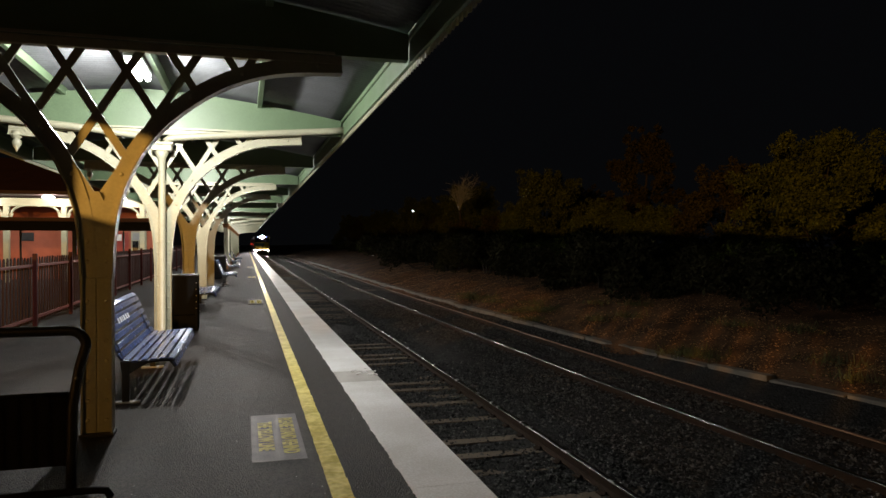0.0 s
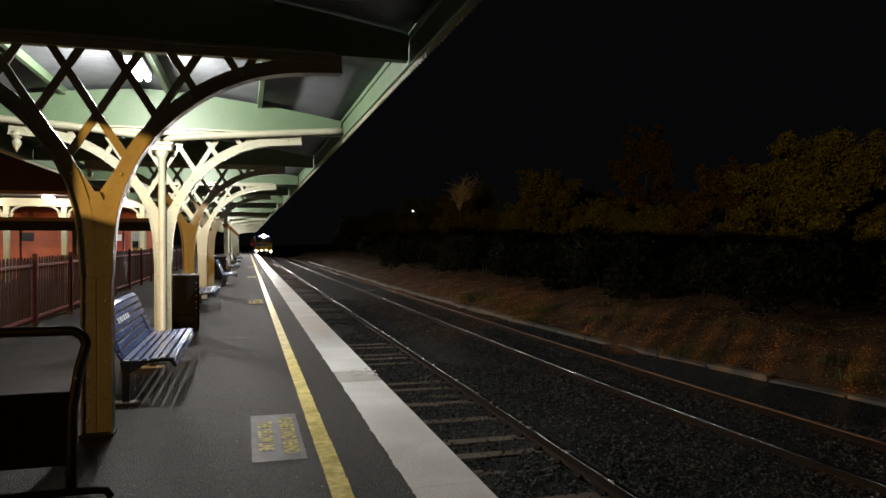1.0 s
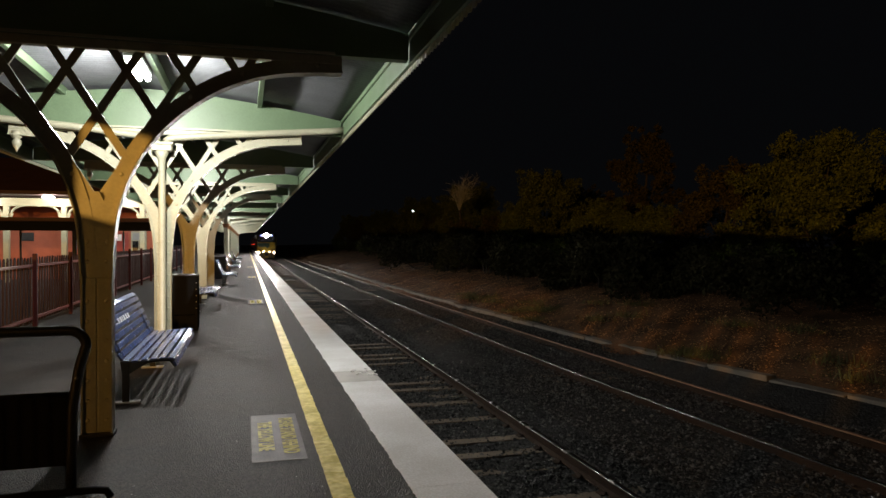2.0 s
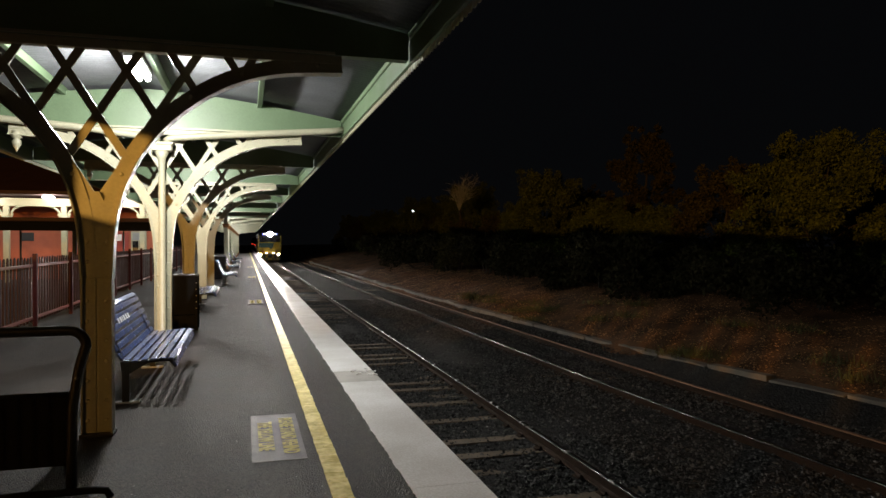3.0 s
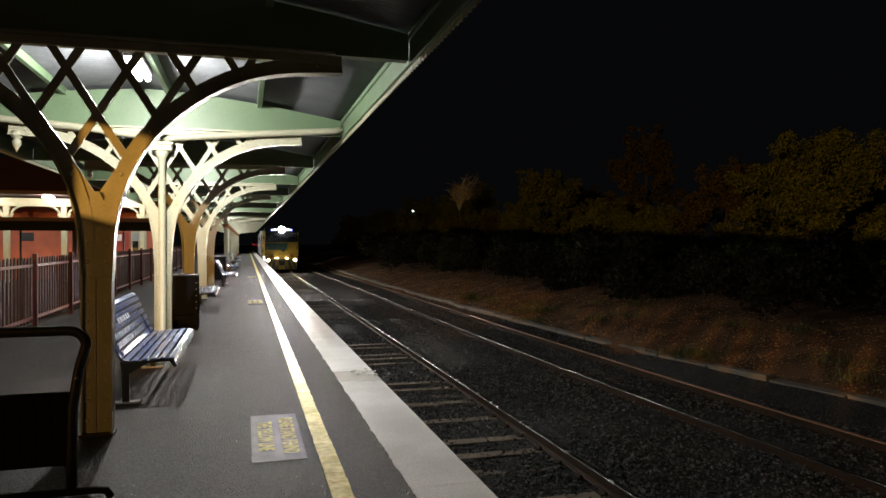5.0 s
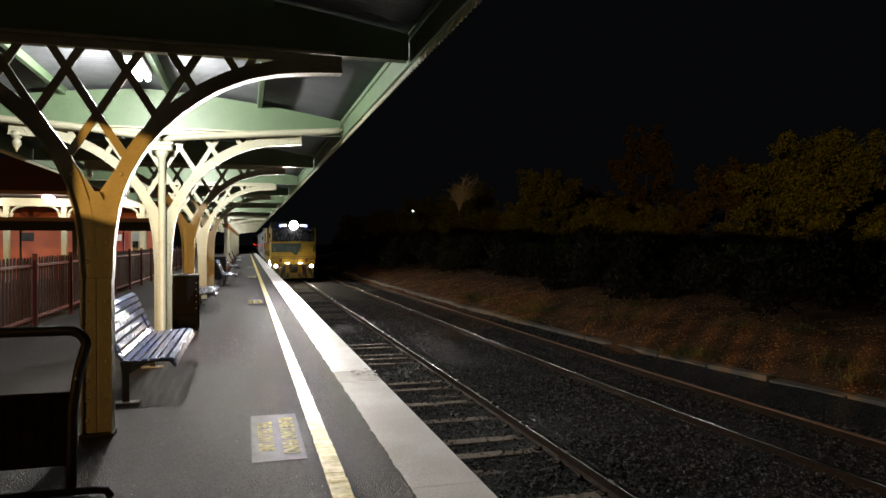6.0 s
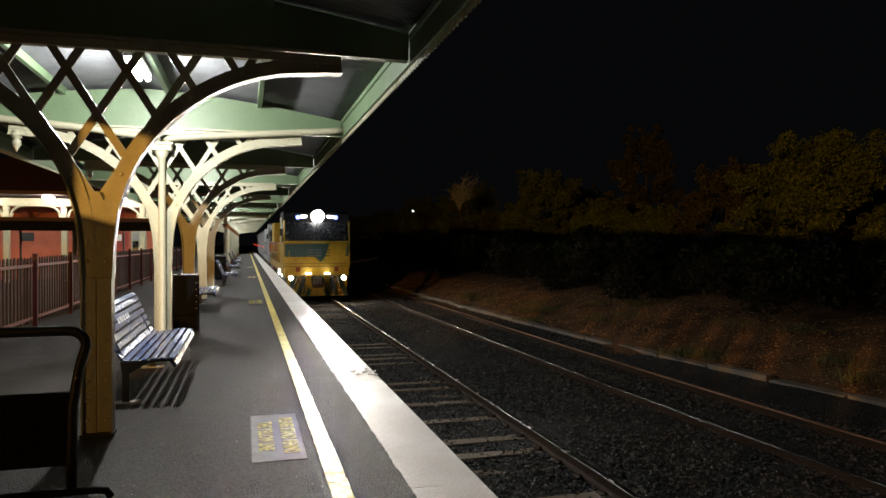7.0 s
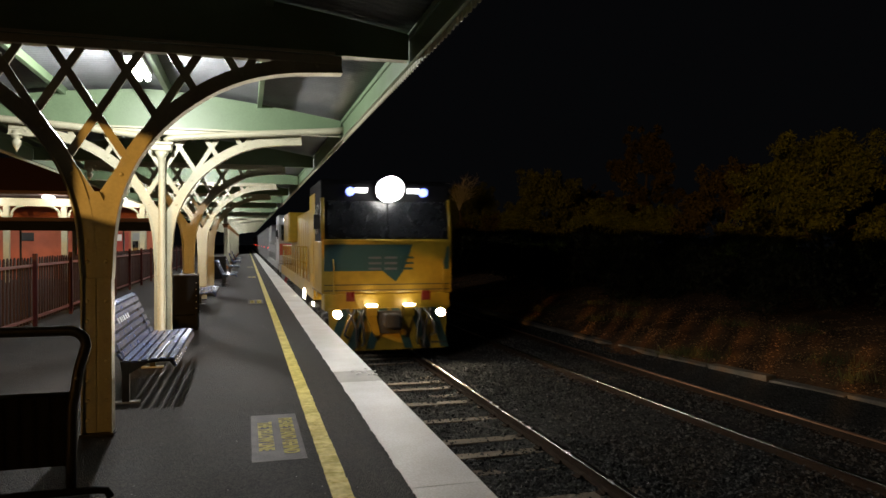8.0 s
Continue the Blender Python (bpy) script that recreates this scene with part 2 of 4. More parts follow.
ys = [-6.0, -1.2, 4.6, 8.32, 9.02, 12.4, 16.2] + [16.2 + 4 * i for i in range(1, 40)]
for a, b in zip(ys, ys[1:]):
    part("slab", ragged_slab(a, b - 0.008), OLD_EDGE if a == 8.32 else WHITE_EDGE, edge, "greyer repaired slab" if a == 8.32 else "")

# worn yellow line of thick paint, cracked across where it is near
line = thing("safety_line", (0, 0, 0), "worn yellow safety line painted on the asphalt", "line marking", kind="structure")
bm = bmesh.new()
y = 3.0
while y < 15:
    d = random.uniform(0.015, 0.13)
    gap = random.choice((0.003, 0.004, 0.005, 0.006, 0.01)) if y < 7.5 else random.choice((0.002, 0.003, 0.004))
    cut = random.choice((0.538, 0.538, 0.538, 0.538, 0.555, 0.6))
    box(bm, cut + random.uniform(-0.003, 0.003), 0.676 + random.uniform(-0.004, 0.004), y, y + d - gap, -0.004, 0.006)
    if cut > 0.55:
        box(bm, 0.538 + random.uniform(-0.003, 0.003), cut - 0.002, y - random.uniform(0, 0.6) * gap, y + d - random.uniform(0.3, 1.2) * gap, -0.004, 0.0055)
    y += d
part("paint", bm, YELLOW_LINE, line)
part("paint", slab(0.538, 0.676, 15, 174, -0.004, 0.004), YELLOW_LINE, line)


def stencil(y):
    """A grey patch with yellow stencilled words, read from the side of the track wall."""
    t = thing("ground_notice", (0, y, 0), "grey ground notice with worn yellow stencilled words on asphalt", "ground sign", "ground notices")
    part("patch", slab(0.037, 0.452, -0.74, 0.74, -0.012, 0.001), PATCH, t, "faded grey painted patch")
    for words, x in (("PLEASE STAND BEHIND", 0.29), ("THE YELLOW LINE", 0.1)):
        cu = bpy.data.curves.new("inscription", "FONT")
        cu.body, cu.size, cu.extrude, cu.offset, cu.align_x = words, 0.165, 0.001, 0.006, "CENTER"
        ob = new("inscription", cu)
        ob.parent = t
        ob.matrix_basis = pose(x, 0, 0.0036, 0, 0, -90) @ Matrix.Diagonal((0.66, 1, 1, 1))
        cu.materials.append(STENCIL)
        tagged(ob, "worn yellow stencilled words")


for y in (6.2, 20.4, 35.0, 49.5):
    stencil(y)


def bed_shift(x, y):
    return (kerb_x(y) - 10.0) * max(0.0, min(1.0, (x - 8.3) / 1.7))


def heap(xs, zs, y0, y1, step, seed, rough, shift=None):
    """Uneven ground with a profile across x."""
    bm = bmesh.new()
    n = int((y1 - y0) / step)
    fx = xs[0] + (xs[-1] - xs[0]) * np.linspace(0, 1, 40) ** (1.8 if xs[-1] > 50 else 1.0)
    rows = []
    for i in range(n + 1):
        y = y0 + (y1 - y0) * i / n
        rows.append([bm.verts.new((x + (shift(x, y) if shift else 0), y, float(np.interp(x, xs, zs)) + rough * noise.noise((x * 0.5, y * 0.35, seed)) + 0.4 * rough * noise.noise((x * 1.7, y * 1.7, seed)))) for x in fx])
    for r, s in zip(rows, rows[1:]):
        for k in range(39):
            f = bm.faces.new((r[k], r[k + 1], s[k + 1], s[k]))
            f.smooth = True
    return bm


solid("ballast_bed", heap([1.5, 2.0, 3.9, 4.2, 6.2, 8.7, 9.5, 10.0, 10.4], [-1.24, -1.225, -1.215, -1.17, -1.17, -1.17, -1.06, -0.97, -0.97], -8, 330, 0.7, 2.0, 0.05, bed_shift), BALLAST_BED, "dark gravel track bed between the platform and the bank", "track bed")
solid("bank", heap(BANK_X, BANK_Z, -12, 330, 0.6, 5.0, 0.16, bank_shift), BANK, "earth bank littered with dry orange-brown leaves", "bank")

# ---- tracks ----


def sweep(prof, centre, side):
    """A bar of one section along a track whose middle runs at x = centre(y)."""
    bm = bmesh.new()
    ys = [-10.0 + 1.5 * i for i in range(30)] + [35.0 + 12 * i for i in range(26)]
    rows = [[bm.verts.new((centre(y) + side + a, y, RAIL + b)) for a, b in prof] for y in ys]
    for r, q in zip(rows, rows[1:]):
        for k in range(len(prof)):
            bm.faces.new((r[k], r[(k + 1) % len(prof)], q[(k + 1) % len(prof)], q[k]))
    bm.faces.new(rows[0])
    bm.faces.new(rows[-1][::-1])
    return bm


def rail_bms(centre, side):
    foot = sweep([(-0.07, -0.16), (0.07, -0.16), (0.07, -0.148), (0.012, -0.125), (0.012, -0.05), (0.036, -0.038), (0.036, -0.02), (-0.036, -0.02), (-0.036, -0.038), (-0.012, -0.05), (-0.012, -0.125), (-0.07, -0.148)], centre, side)
    head = sweep([(-0.0362, -0.02), (0.0362, -0.02), (0.0362, -0.013), (0.034, -0.006), (0.029, -0.001), (0.02, 0.0015), (0.0, 0.0025), (-0.02, 0.0015), (-0.029, -0.001), (-0.034, -0.006), (-0.0362, -0.013)], centre, side)
    return foot, head


def sleeper_mesh(seed):
    random.seed(seed)
    bm = slab(-1.22, 1.22, -0.115, 0.115, -0.14, 0.0, 0.012)
    for v in bm.verts:
        v.co += Vector((random.uniform(-0.03, 0.03) if abs(v.co.x) > 1 else 0, random.uniform(-0.008, 0.008), random.uniform(-0.006, 0.006)))
    return mesh_of("sleeper", bm, SLEEPER)


def track(centre, name_label, head_mats):
    t = thing("railway_track", (0, 0, 0), name_label, "railway track", "tracks")
    for s, mat in zip((-0.752, 0.752), head_mats):
        foot, head = rail_bms(centre, s)
        r = part("rail", foot, RAIL_SIDE, t)
        for f in head.faces:
            f.smooth = len(f.verts) == 4
        part("rail_head", head, mat, r, "polished running surface" if mat != RAIL_DULL else "dull rusty running surface")
    meshes = [sleeper_mesh(k) for k in range(4)]
    prof = [(-0.15, 0.0), (0.15, 0.0), (0.15, 0.012), (0.11, 0.014), (0.1, 0.045), (0.08, 0.045), (0.075, 0.014), (-0.075, 0.014), (-0.08, 0.045), (-0.1, 0.045), (-0.11, 0.014), (-0.15, 0.012)]
    clip = mesh_of("tie_plate", sheet(bmesh.new(), prof, -0.07, 0.07), RAIL_SIDE)
    for k in range(280):
        y = -1.5 + 0.615 * k + random.uniform(-0.04, 0.04)
        sink = random.choice((0, 0, 0, 0.012, 0.03, 0.075, 0.09)) + random.uniform(0, 0.012)
        s = part("sleeper", meshes[k % 4], SLEEPER, t, at=pose(centre(y), y, RAIL - 0.162 - sink, 0, 0, random.uniform(-0.8, 0.8) - math.degrees(math.atan(centre(y + 0.5) - centre(y - 0.5)))))
        if y < 45:
            for d in (-0.752, 0.752):
                part("tie_plate", clip, RAIL_SIDE, s, at=Matrix.Translation((d, 0, sink)))
    return t


track(track_1_x, "main line track of polished rails on timber sleepers", (RAIL_TOP, RAIL_TOP))
track(track_2_x, "second track with one shiny and one rusty rail", (RAIL_WORN, RAIL_DULL))


def stones(name, n, place, size, mat, label, seed, flat=0.7):
    """Loose stones: n jittered eight-sided lumps, in one mesh."""
    rng = np.random.default_rng(seed)
    base = np.array([[1, 0, 0], [-1, 0, 0], [0, 1, 0], [0, -1, 0], [0, 0, 1], [0, 0, -1]], float)
    fc = np.array([[0, 2, 4], [2, 1, 4], [1, 3, 4], [3, 0, 4], [2, 0, 5], [1, 2, 5], [3, 1, 5], [0, 3, 5]])
    c = place(rng, n)
    s = size[0] + (size[1] - size[0]) * rng.random(n) ** 2
    v = base[None] * (0.6 + 0.8 * rng.random((n, 6, 1))) + rng.uniform(-0.35, 0.35, (n, 6, 3))
    v[:, :, 2] *= flat
    a = rng.random(n) * 6.283
    ca, sa = np.cos(a)[:, None], np.sin(a)[:, None]
    v = np.stack([v[:, :, 0] * ca - v[:, :, 1] * sa, v[:, :, 0] * sa + v[:, :, 1] * ca, v[:, :, 2]], 2) * s[:, None, None] + c[:, None]
    f = fc[None] + 6 * np.arange(n)[:, None, None]
    return tagged(new(name, raw(name, v.reshape(-1, 3), f.reshape(-1, 3), mat)), label, "gravel", kind="stuff")


def bed_places(rng, n):
    y = 4.5 + 30 * rng.random(n) ** 1.7
    x = 1.65 + (8.3 + 1.5 * np.exp(-(y - 9) / 10) - 1.65) * rng.random(n)
    z = np.interp(x, [1.5, 2.0, 3.9, 4.2], [-1.24, -1.225, -1.215, -1.17]) + rng.uniform(-0.02, 0.035, n)
    gap = 8.5 + 1.5 * np.exp(-(y - 9) / 10) - x
    return np.stack([x, y, z + 0.16 * np.clip((0.7 - gap) / 0.6, 0, 1)], 1)


stones("ballast", 100000, bed_places, (0.013, 0.034), STONE, "loose dark grey ballast stones", 3)
stones("pale_stones", 130, bed_places, (0.02, 0.055), KERB, "scattered pale stones on the ballast", 8)



def grit_places(rng, n):
    return np.stack([rng.uniform(-3.5, 1.05, n), 3 + 16 * rng.random(n) ** 1.5, np.full(n, -0.004)], 1)


stones("grit", 1800, grit_places, (0.002, 0.006), OLD_EDGE, "pale specks of grit on the asphalt", 21)
rubble = thing("broken_concrete", (1.46, 8.86, 0.004), "small heap of broken white concrete on the platform edge", "rubble")
random.seed(4)
for k in range(14):
    bm = bmesh.new()
    bmesh.ops.create_icosphere(bm, subdivisions=1, radius=random.uniform(0.012, 0.035))
    for v in bm.verts:
        v.co = Vector((v.co.x * random.uniform(0.7, 1.4), v.co.y * random.uniform(0.7, 1.5), v.co.z * random.uniform(0.3, 0.6)))
    part("chip", bm, WHITE_EDGE, rubble, at=pose(random.gauss(0, 0.05), random.gauss(0, 0.13), 0.006))

# kerb of concrete lengths along the foot of the bank
kerb = thing("kerb", (0, 0, 0), "weathered concrete kerb along the foot of the bank", "kerb", kind="structure")
random.seed(12)


kerb_mesh = mesh_of("kerb_stone", slab(-0.13, 0.13, -0.78, 0.78, -0.3, 0.0, 0.02), KERB)
for k in range(60):
    y = 4 + 1.6 * k
    part("kerb_stone", kerb_mesh, KERB, kerb, at=pose(kerb_x(y), y, -0.92 + random.uniform(-0.03, 0.03), random.uniform(-1, 1), random.uniform(-3, 3), math.degrees(math.atan((kerb_x(y - 0.8) - kerb_x(y + 0.8)) / 1.6))))

# ---- canopy ----
BEAM_Z, RIDGE_Z, EAVE_Z = 3.40, 4.06, 3.70
MID = (EAVE_L + EAVE_R) / 2


def arc(n=18):
    """Centre line of a bracket arm: from the post upward, bending out level."""
    keys = [(0.052, 1.35), (0.066, 1.7), (0.10, 1.95), (0.17, 2.2), (0.29, 2.45), (0.45, 2.67), (0.66, 2.87), (0.92, 3.06), (1.2, 3.19), (1.55, 3.285), (2.10, 3.315)]
    ks = np.linspace(0, 1, len(keys))
    out = []
    for q in np.linspace(0, 1, n):
        out.append((float(np.interp(q, ks, [k[0] for k in keys])), float(np.interp(q, ks, [k[1] for k in keys]))))
    sm = out[:1] + [((a[0] + 2 * b[0] + c[0]) / 4, (a[1] + 2 * b[1] + c[1]) / 4) for a, b, c in zip(out, out[1:], out[2:])] + out[-1:]
    return sm


def offset(curve, d):
    out = []
    for i, p in enumerate(curve):
        a, b = Vector(curve[max(i - 1, 0)]), Vector(curve[min(i + 1, len(curve) - 1)])
        t = (b - a).normalized()
        out.append((p[0] - t.y * d, p[1] + t.x * d))
    return out


def canopy_post():
    """A riveted post with two curved lattice bracket arms."""
    t = thing("canopy_post", (0, 0, 0), "cream-painted riveted iron canopy post with curved lattice brackets", "post", "canopy posts")
    gusset = bmesh.new()
    for a, b in ((-0.108, -0.005), (0.005, 0.108)):
        part("channel", slab(a, b, -0.045, 0.045, 0.03, 1.36, 0.006), CREAM, t)
    part("web", slab(-0.005, 0.005, -0.036, 0.036, 0.03, 1.36), CREAM, t)
    part("gusset", sheet(gusset, [(-0.03, 1.36), (0.03, 1.36), (0.05, 1.7), (0.075, 1.98), (0.02, 2.1), (-0.02, 2.1), (-0.075, 1.98), (-0.05, 1.7)], -0.031, 0.031), CREAM, t)
    part("base_plate", slab(-0.135, 0.135, -0.09, 0.09, 0.0, 0.03, 0.006), DARK, t, "dark cast base plate")
    c = arc(26)
    for s in (1, -1):
        pl = [(s * a, b) for a, b in offset(c, 0.06)]
        pw = [(s * a, b) for a, b in offset(c, -0.06)]
        arm = part("arm", ribbon(bmesh.new(), pl, pw, -0.035, 0.035), CREAM, t)
        fl = [(s * a, b) for a, b in offset(c, -0.061)]
        fm = [(s * a, b) for a, b in offset(c, -0.075)]
        part("flange", ribbon(bmesh.new(), fl, fm, -0.075, 0.075), CREAM, arm)
        part("side_flange", slab(s * 0.109, s * 0.122, -0.075, 0.075, 0.03, 1.4), CREAM, t)
    part("top_bar", slab(-2.1, 2.1, -0.045, 0.045, BEAM_Z - 0.075, BEAM_Z, 0.006), CREAM, t)
    inner = offset(c, 0.03)
    ix, iz = [p[0] for p in inner], [p[1] for p in inner]
    k = 0
    for sgn in (1, -1):
        for n in range(-9, 10):
            u0 = n * 0.475
            pts = []
            for z in np.linspace(1.9, BEAM_Z - 0.04, 60):
                u = u0 + sgn * (z - 2.77) / 1.61
                low = float(np.interp(abs(u), ix, iz))
                if z >= low and abs(u) < 1.75:
                    pts.append((u, z))
            if len(pts) > 3:
                (ua, za), (ub, zb) = pts[0], pts[-1]
                d = Vector((ub - ua, zb - za)).normalized()
                e = Vector((-d.y, d.x)) * 0.034
                o = 0.012 * sgn
                part("lattice_bar", sheet(bmesh.new(), [(ua + e.x, za + e.y), (ub + e.x, zb + e.y), (ub - e.x, zb - e.y), (ua - e.x, za - e.y)], o - 0.011, o + 0.011), CREAM, t)
    rivet = bmesh.new()
    bmesh.ops.create_icosphere(rivet, subdivisions=1, radius=0.021, matrix=Matrix.Diagonal((1, 0.55, 1, 1)))
    rivet = mesh_of("rivet", rivet, CREAM)
    for x in (-0.075, 0.075):
        for n in range(10):
            part("rivet", rivet, CREAM, t, at=Matrix.Translation((x, -0.046 if n < 7 else -0.036, 0.14 + 0.17 * n)))
    for a, b in c[8::4]:
        for s in (1, -1):
            part("rivet", rivet, CREAM, t, at=Matrix.Translation((s * a, -0.036, b)))
    pend = bmesh.new()
    zs = [(0.0, 0.028), (0.05, 0.028), (0.06, 0.05), (0.1, 0.06), (0.14, 0.05), (0.15, 0.03), (0.18, 0.05), (0.22, 0.045), (0.26, 0.02), (0.3, 0.004)]
    tube(pend, [(-2.0, 0, BEAM_Z - 0.02 - 1.3 * z) for z, r in zs], [1.3 * r for z, r in zs], 10)
    part("pendant", pend, CREAM, t, "turned pendant finial")
    return t


first_post = canopy_post()
first_post.matrix_basis = pose(POST_X, POST_Y0, 0)
for k in range(-3, 5):
    if k:
        copy_thing(first_post, pose(POST_X, POST_Y0 + BAY * k, 0))


def far_column():
    """A round column with a brown capital and slim arched arms, under the far part of the canopy."""
    t = thing("canopy_column", (0, 0, 0), "round cream canopy column with an orange-brown capital", "column", "canopy columns")
    part("plinth", slab(-0.2, 0.2, -0.2, 0.2, 0.0, 0.22, 0.02), CAPITAL, t, "orange-brown plinth")
    part("shaft", tube(bmesh.new(), [(0, 0, 0.22), (0, 0, 0.3), (0, 0, 2.62)], [0.16, 0.135, 0.115], 16), CREAM, t)
    part("capital", tube(bmesh.new(), [(0, 0, 2.62), (0, 0, 2.66), (0, 0, 2.72), (0, 0, 2.82), (0, 0, 2.86)], [0.13, 0.17, 0.15, 0.23, 0.23], 16), CAPITAL, t, "orange-brown moulded capital")
    part("block", slab(-0.11, 0.11, -0.06, 0.06, 2.86, BEAM_Z, 0.008), CREAM, t)
    for s in (1, -1):
        c = [(s * (0.1 + 2.5 * (1 - math.cos(q))), 2.88 + 0.42 * math.sin(q)) for q in np.linspace(0, math.pi / 2, 16)]
        part("arm", ribbon(bmesh.new(), offset(c, 0.035), offset(c, -0.035), -0.03, 0.03), CREAM, t)
        ring = [(s * 0.42 + 0.13 * math.cos(a), 0, 3.2 + 0.13 * math.sin(a)) for a in np.linspace(0, 2 * math.pi, 17)]
        part("scroll", tube(bmesh.new(), ring, 0.022, 6), CREAM, t)
    part("top_bar", slab(-2.6, 2.6, -0.045, 0.045, BEAM_Z - 0.075, BEAM_Z, 0.006), CREAM, t)
    return t


first_column = far_column()
first_column.matrix_basis = pose(POST_X, POST_Y0 + BAY * 8, 0)
for k in range(9, POSTS):
    copy_thing(first_column, pose(POST_X, POST_Y0 + BAY * k, 0))


def roof_z(x):
    """Underside of the roof sheets: a shallow curve from eave to eave."""
    q = abs(x - MID) / (EAVE_R - MID)
    return RIDGE_Z - (RIDGE_Z - EAVE_Z) * q ** 1.5


def rafter():
    t = thing("rafter", (0, 0, 0), "deep pale green timber rafter across the canopy", "beam", "rafters")
    top = [(x, roof_z(x) - 0.055) for x in np.linspace(EAVE_L + 0.05, EAVE_R - 0.05, 25)]
    part("beam", sheet(bmesh.new(), [(EAVE_L + 0.05, BEAM_Z + 0.004), (EAVE_R - 0.05, BEAM_Z + 0.004)] + top[::-1], -0.06, 0.06), GREEN, t)
    part("lip", slab(EAVE_L + 0.3, EAVE_R - 0.75, -0.075, 0.075, BEAM_Z + 0.005, BEAM_Z + 0.03), CREAM, t, "narrow cream edge strip")
    return t


first_rafter = rafter()
first_rafter.matrix_basis = pose(0, POST_Y0, 0)
for k in range(-3, POSTS):
    if k:
        copy_thing(first_rafter, pose(0, POST_Y0 + BAY * k, 0))

Y_A, Y_B = POST_Y0 - 3.4 * BAY, POST_Y0 + BAY * (POSTS - 0.5)
# corrugated sheets, waves running across the roof
bm = bmesh.new()
xs = list(np.linspace(EAVE_L, EAVE_R, 21))
ny = int((32 - 2) / 0.025)
ring = [[bm.verts.new((x, Y_A, roof_z(x) + 0.016)) for x in xs]]
for i in range(ny + 1):
    y = 2 + 30 * i / ny
    w = 0.019 * math.cos(i * math.pi / 2)
    ring.append([bm.verts.new((x, y, roof_z(x) + 0.016 + w)) for x in xs])
ring.append([bm.verts.new((x, Y_B, roof_z(x) + 0.016)) for x in xs])
for r, s in zip(ring, ring[1:]):
    for k in range(20):
        bm.faces.new((r[k], r[k + 1], s[k + 1], s[k])).smooth = True
roof = solid("ceiling", bm, IRON_ROOF, "corrugated iron canopy roof seen from below", "roof")
sol = roof.modifiers.new("thickness", "SOLIDIFY")
sol.thickness, sol.offset = 0.004, 1
for x, d in ((-4.0, 0.1), (-2.6, 0.11), (-1.12, 0.16), (0.21, 0.11)):
    solid("purlin", slab(x - 0.035, x + 0.035, Y_A, Y_B, roof_z(x) - d - 0.005, roof_z(x) - 0.004, 0.006), GREEN, "pale green timber purlin under the roof", "beam")


def fascia(x, s, name):
    t = thing(name, (0, 0, 0), "green and cream canopy fascia with a scalloped valance", "fascia", kind="structure")
    part("board", slab(x - 0.02, x + 0.02, Y_A, Y_B, BEAM_Z + 0.02, EAVE_Z + 0.02, 0.005), GREEN, t)
    part("gutter", tube(bmesh.new(), [(x + s * 0.07, Y_A, EAVE_Z - 0.02), (x + s * 0.07, Y_B, EAVE_Z - 0.02)], 0.05, 8), CREAM, t)
    part("moulding", slab(x - s * 0.022 - 0.02, x - s * 0.022 + 0.02, Y_A, Y_B, EAVE_Z - 0.08, EAVE_Z - 0.03, 0.006), GREEN, t)
    part("trim", slab(x - 0.03, x + 0.03, Y_A, Y_B, BEAM_Z - 0.012, BEAM_Z + 0.018, 0.006), GREEN, t)
    tooth = bmesh.new()
    out = [(0.012, 0.03), (0.012, -0.005)] + [(0.054 - 0.042 * math.cos(a), -0.008 - 0.036 * math.sin(a)) for a in np.linspace(0.25, math.pi - 0.25, 7)] + [(0.096, -0.005), (0.096, 0.03)]
    sheet(tooth, out, -0.008, 0.008, Matrix.Rotation(radians(90), 4, "Z"))
    me = mesh_of("scallop", tooth, CREAM)
    for k in range(280):
        part("scallop", me, CREAM, t, at=pose(x + s * 0.012, 3.6 + 0.108 * k, BEAM_Z - 0.03))
    return t


fascia(EAVE_R, 1, "fascia_track_side")
fascia(EAVE_L, -1, "fascia_fence_side")


def downpipe(y):
    """Round rainwater column on a post, with branch pipes from both gutters."""
    t = thing("downpipe", (POST_X, y - 0.14, 0), "cream rainwater column with branch pipes from both gutters", "drainpipe", "downpipes")
    part("column", tube(bmesh.new(), [(0, 0, 0), (0, 0, 0.12), (0, 0, 0.13), (0, 0, 2.85), (0, 0, 2.95), (0, 0, 3.05)], [0.075, 0.075, 0.055, 0.05, 0.06, 0.11], 16), CREAM, t)
    part("capital", slab(-0.15, 0.15, -0.1, 0.1, 3.05, 3.15, 0.02), CREAM, t)
    part("collar", slab(-0.17, 0.17, -0.11, 0.11, 3.15, 3.19, 0.01), CREAM, t)
    part("branch_pipe", tube(bmesh.new(), [(0.05, 0, 3.2), (0.1, 0, 3.25), (0.2, 0, 3.27), (1.2, 0, 3.36), (2.6, 0, 3.47), (2.78, 0, 3.5)], 0.052, 12), CREAM, t)
    part("branch_pipe", tube(bmesh.new(), [(-0.05, 0, 3.2), (-0.1, 0, 3.25), (-0.2, 0, 3.27), (-1.2, 0, 3.38), (-2.9, 0, 3.5), (-3.05, 0, 3.52)], 0.052, 12), CREAM, t)


downpipe(POST_Y0 + BAY)


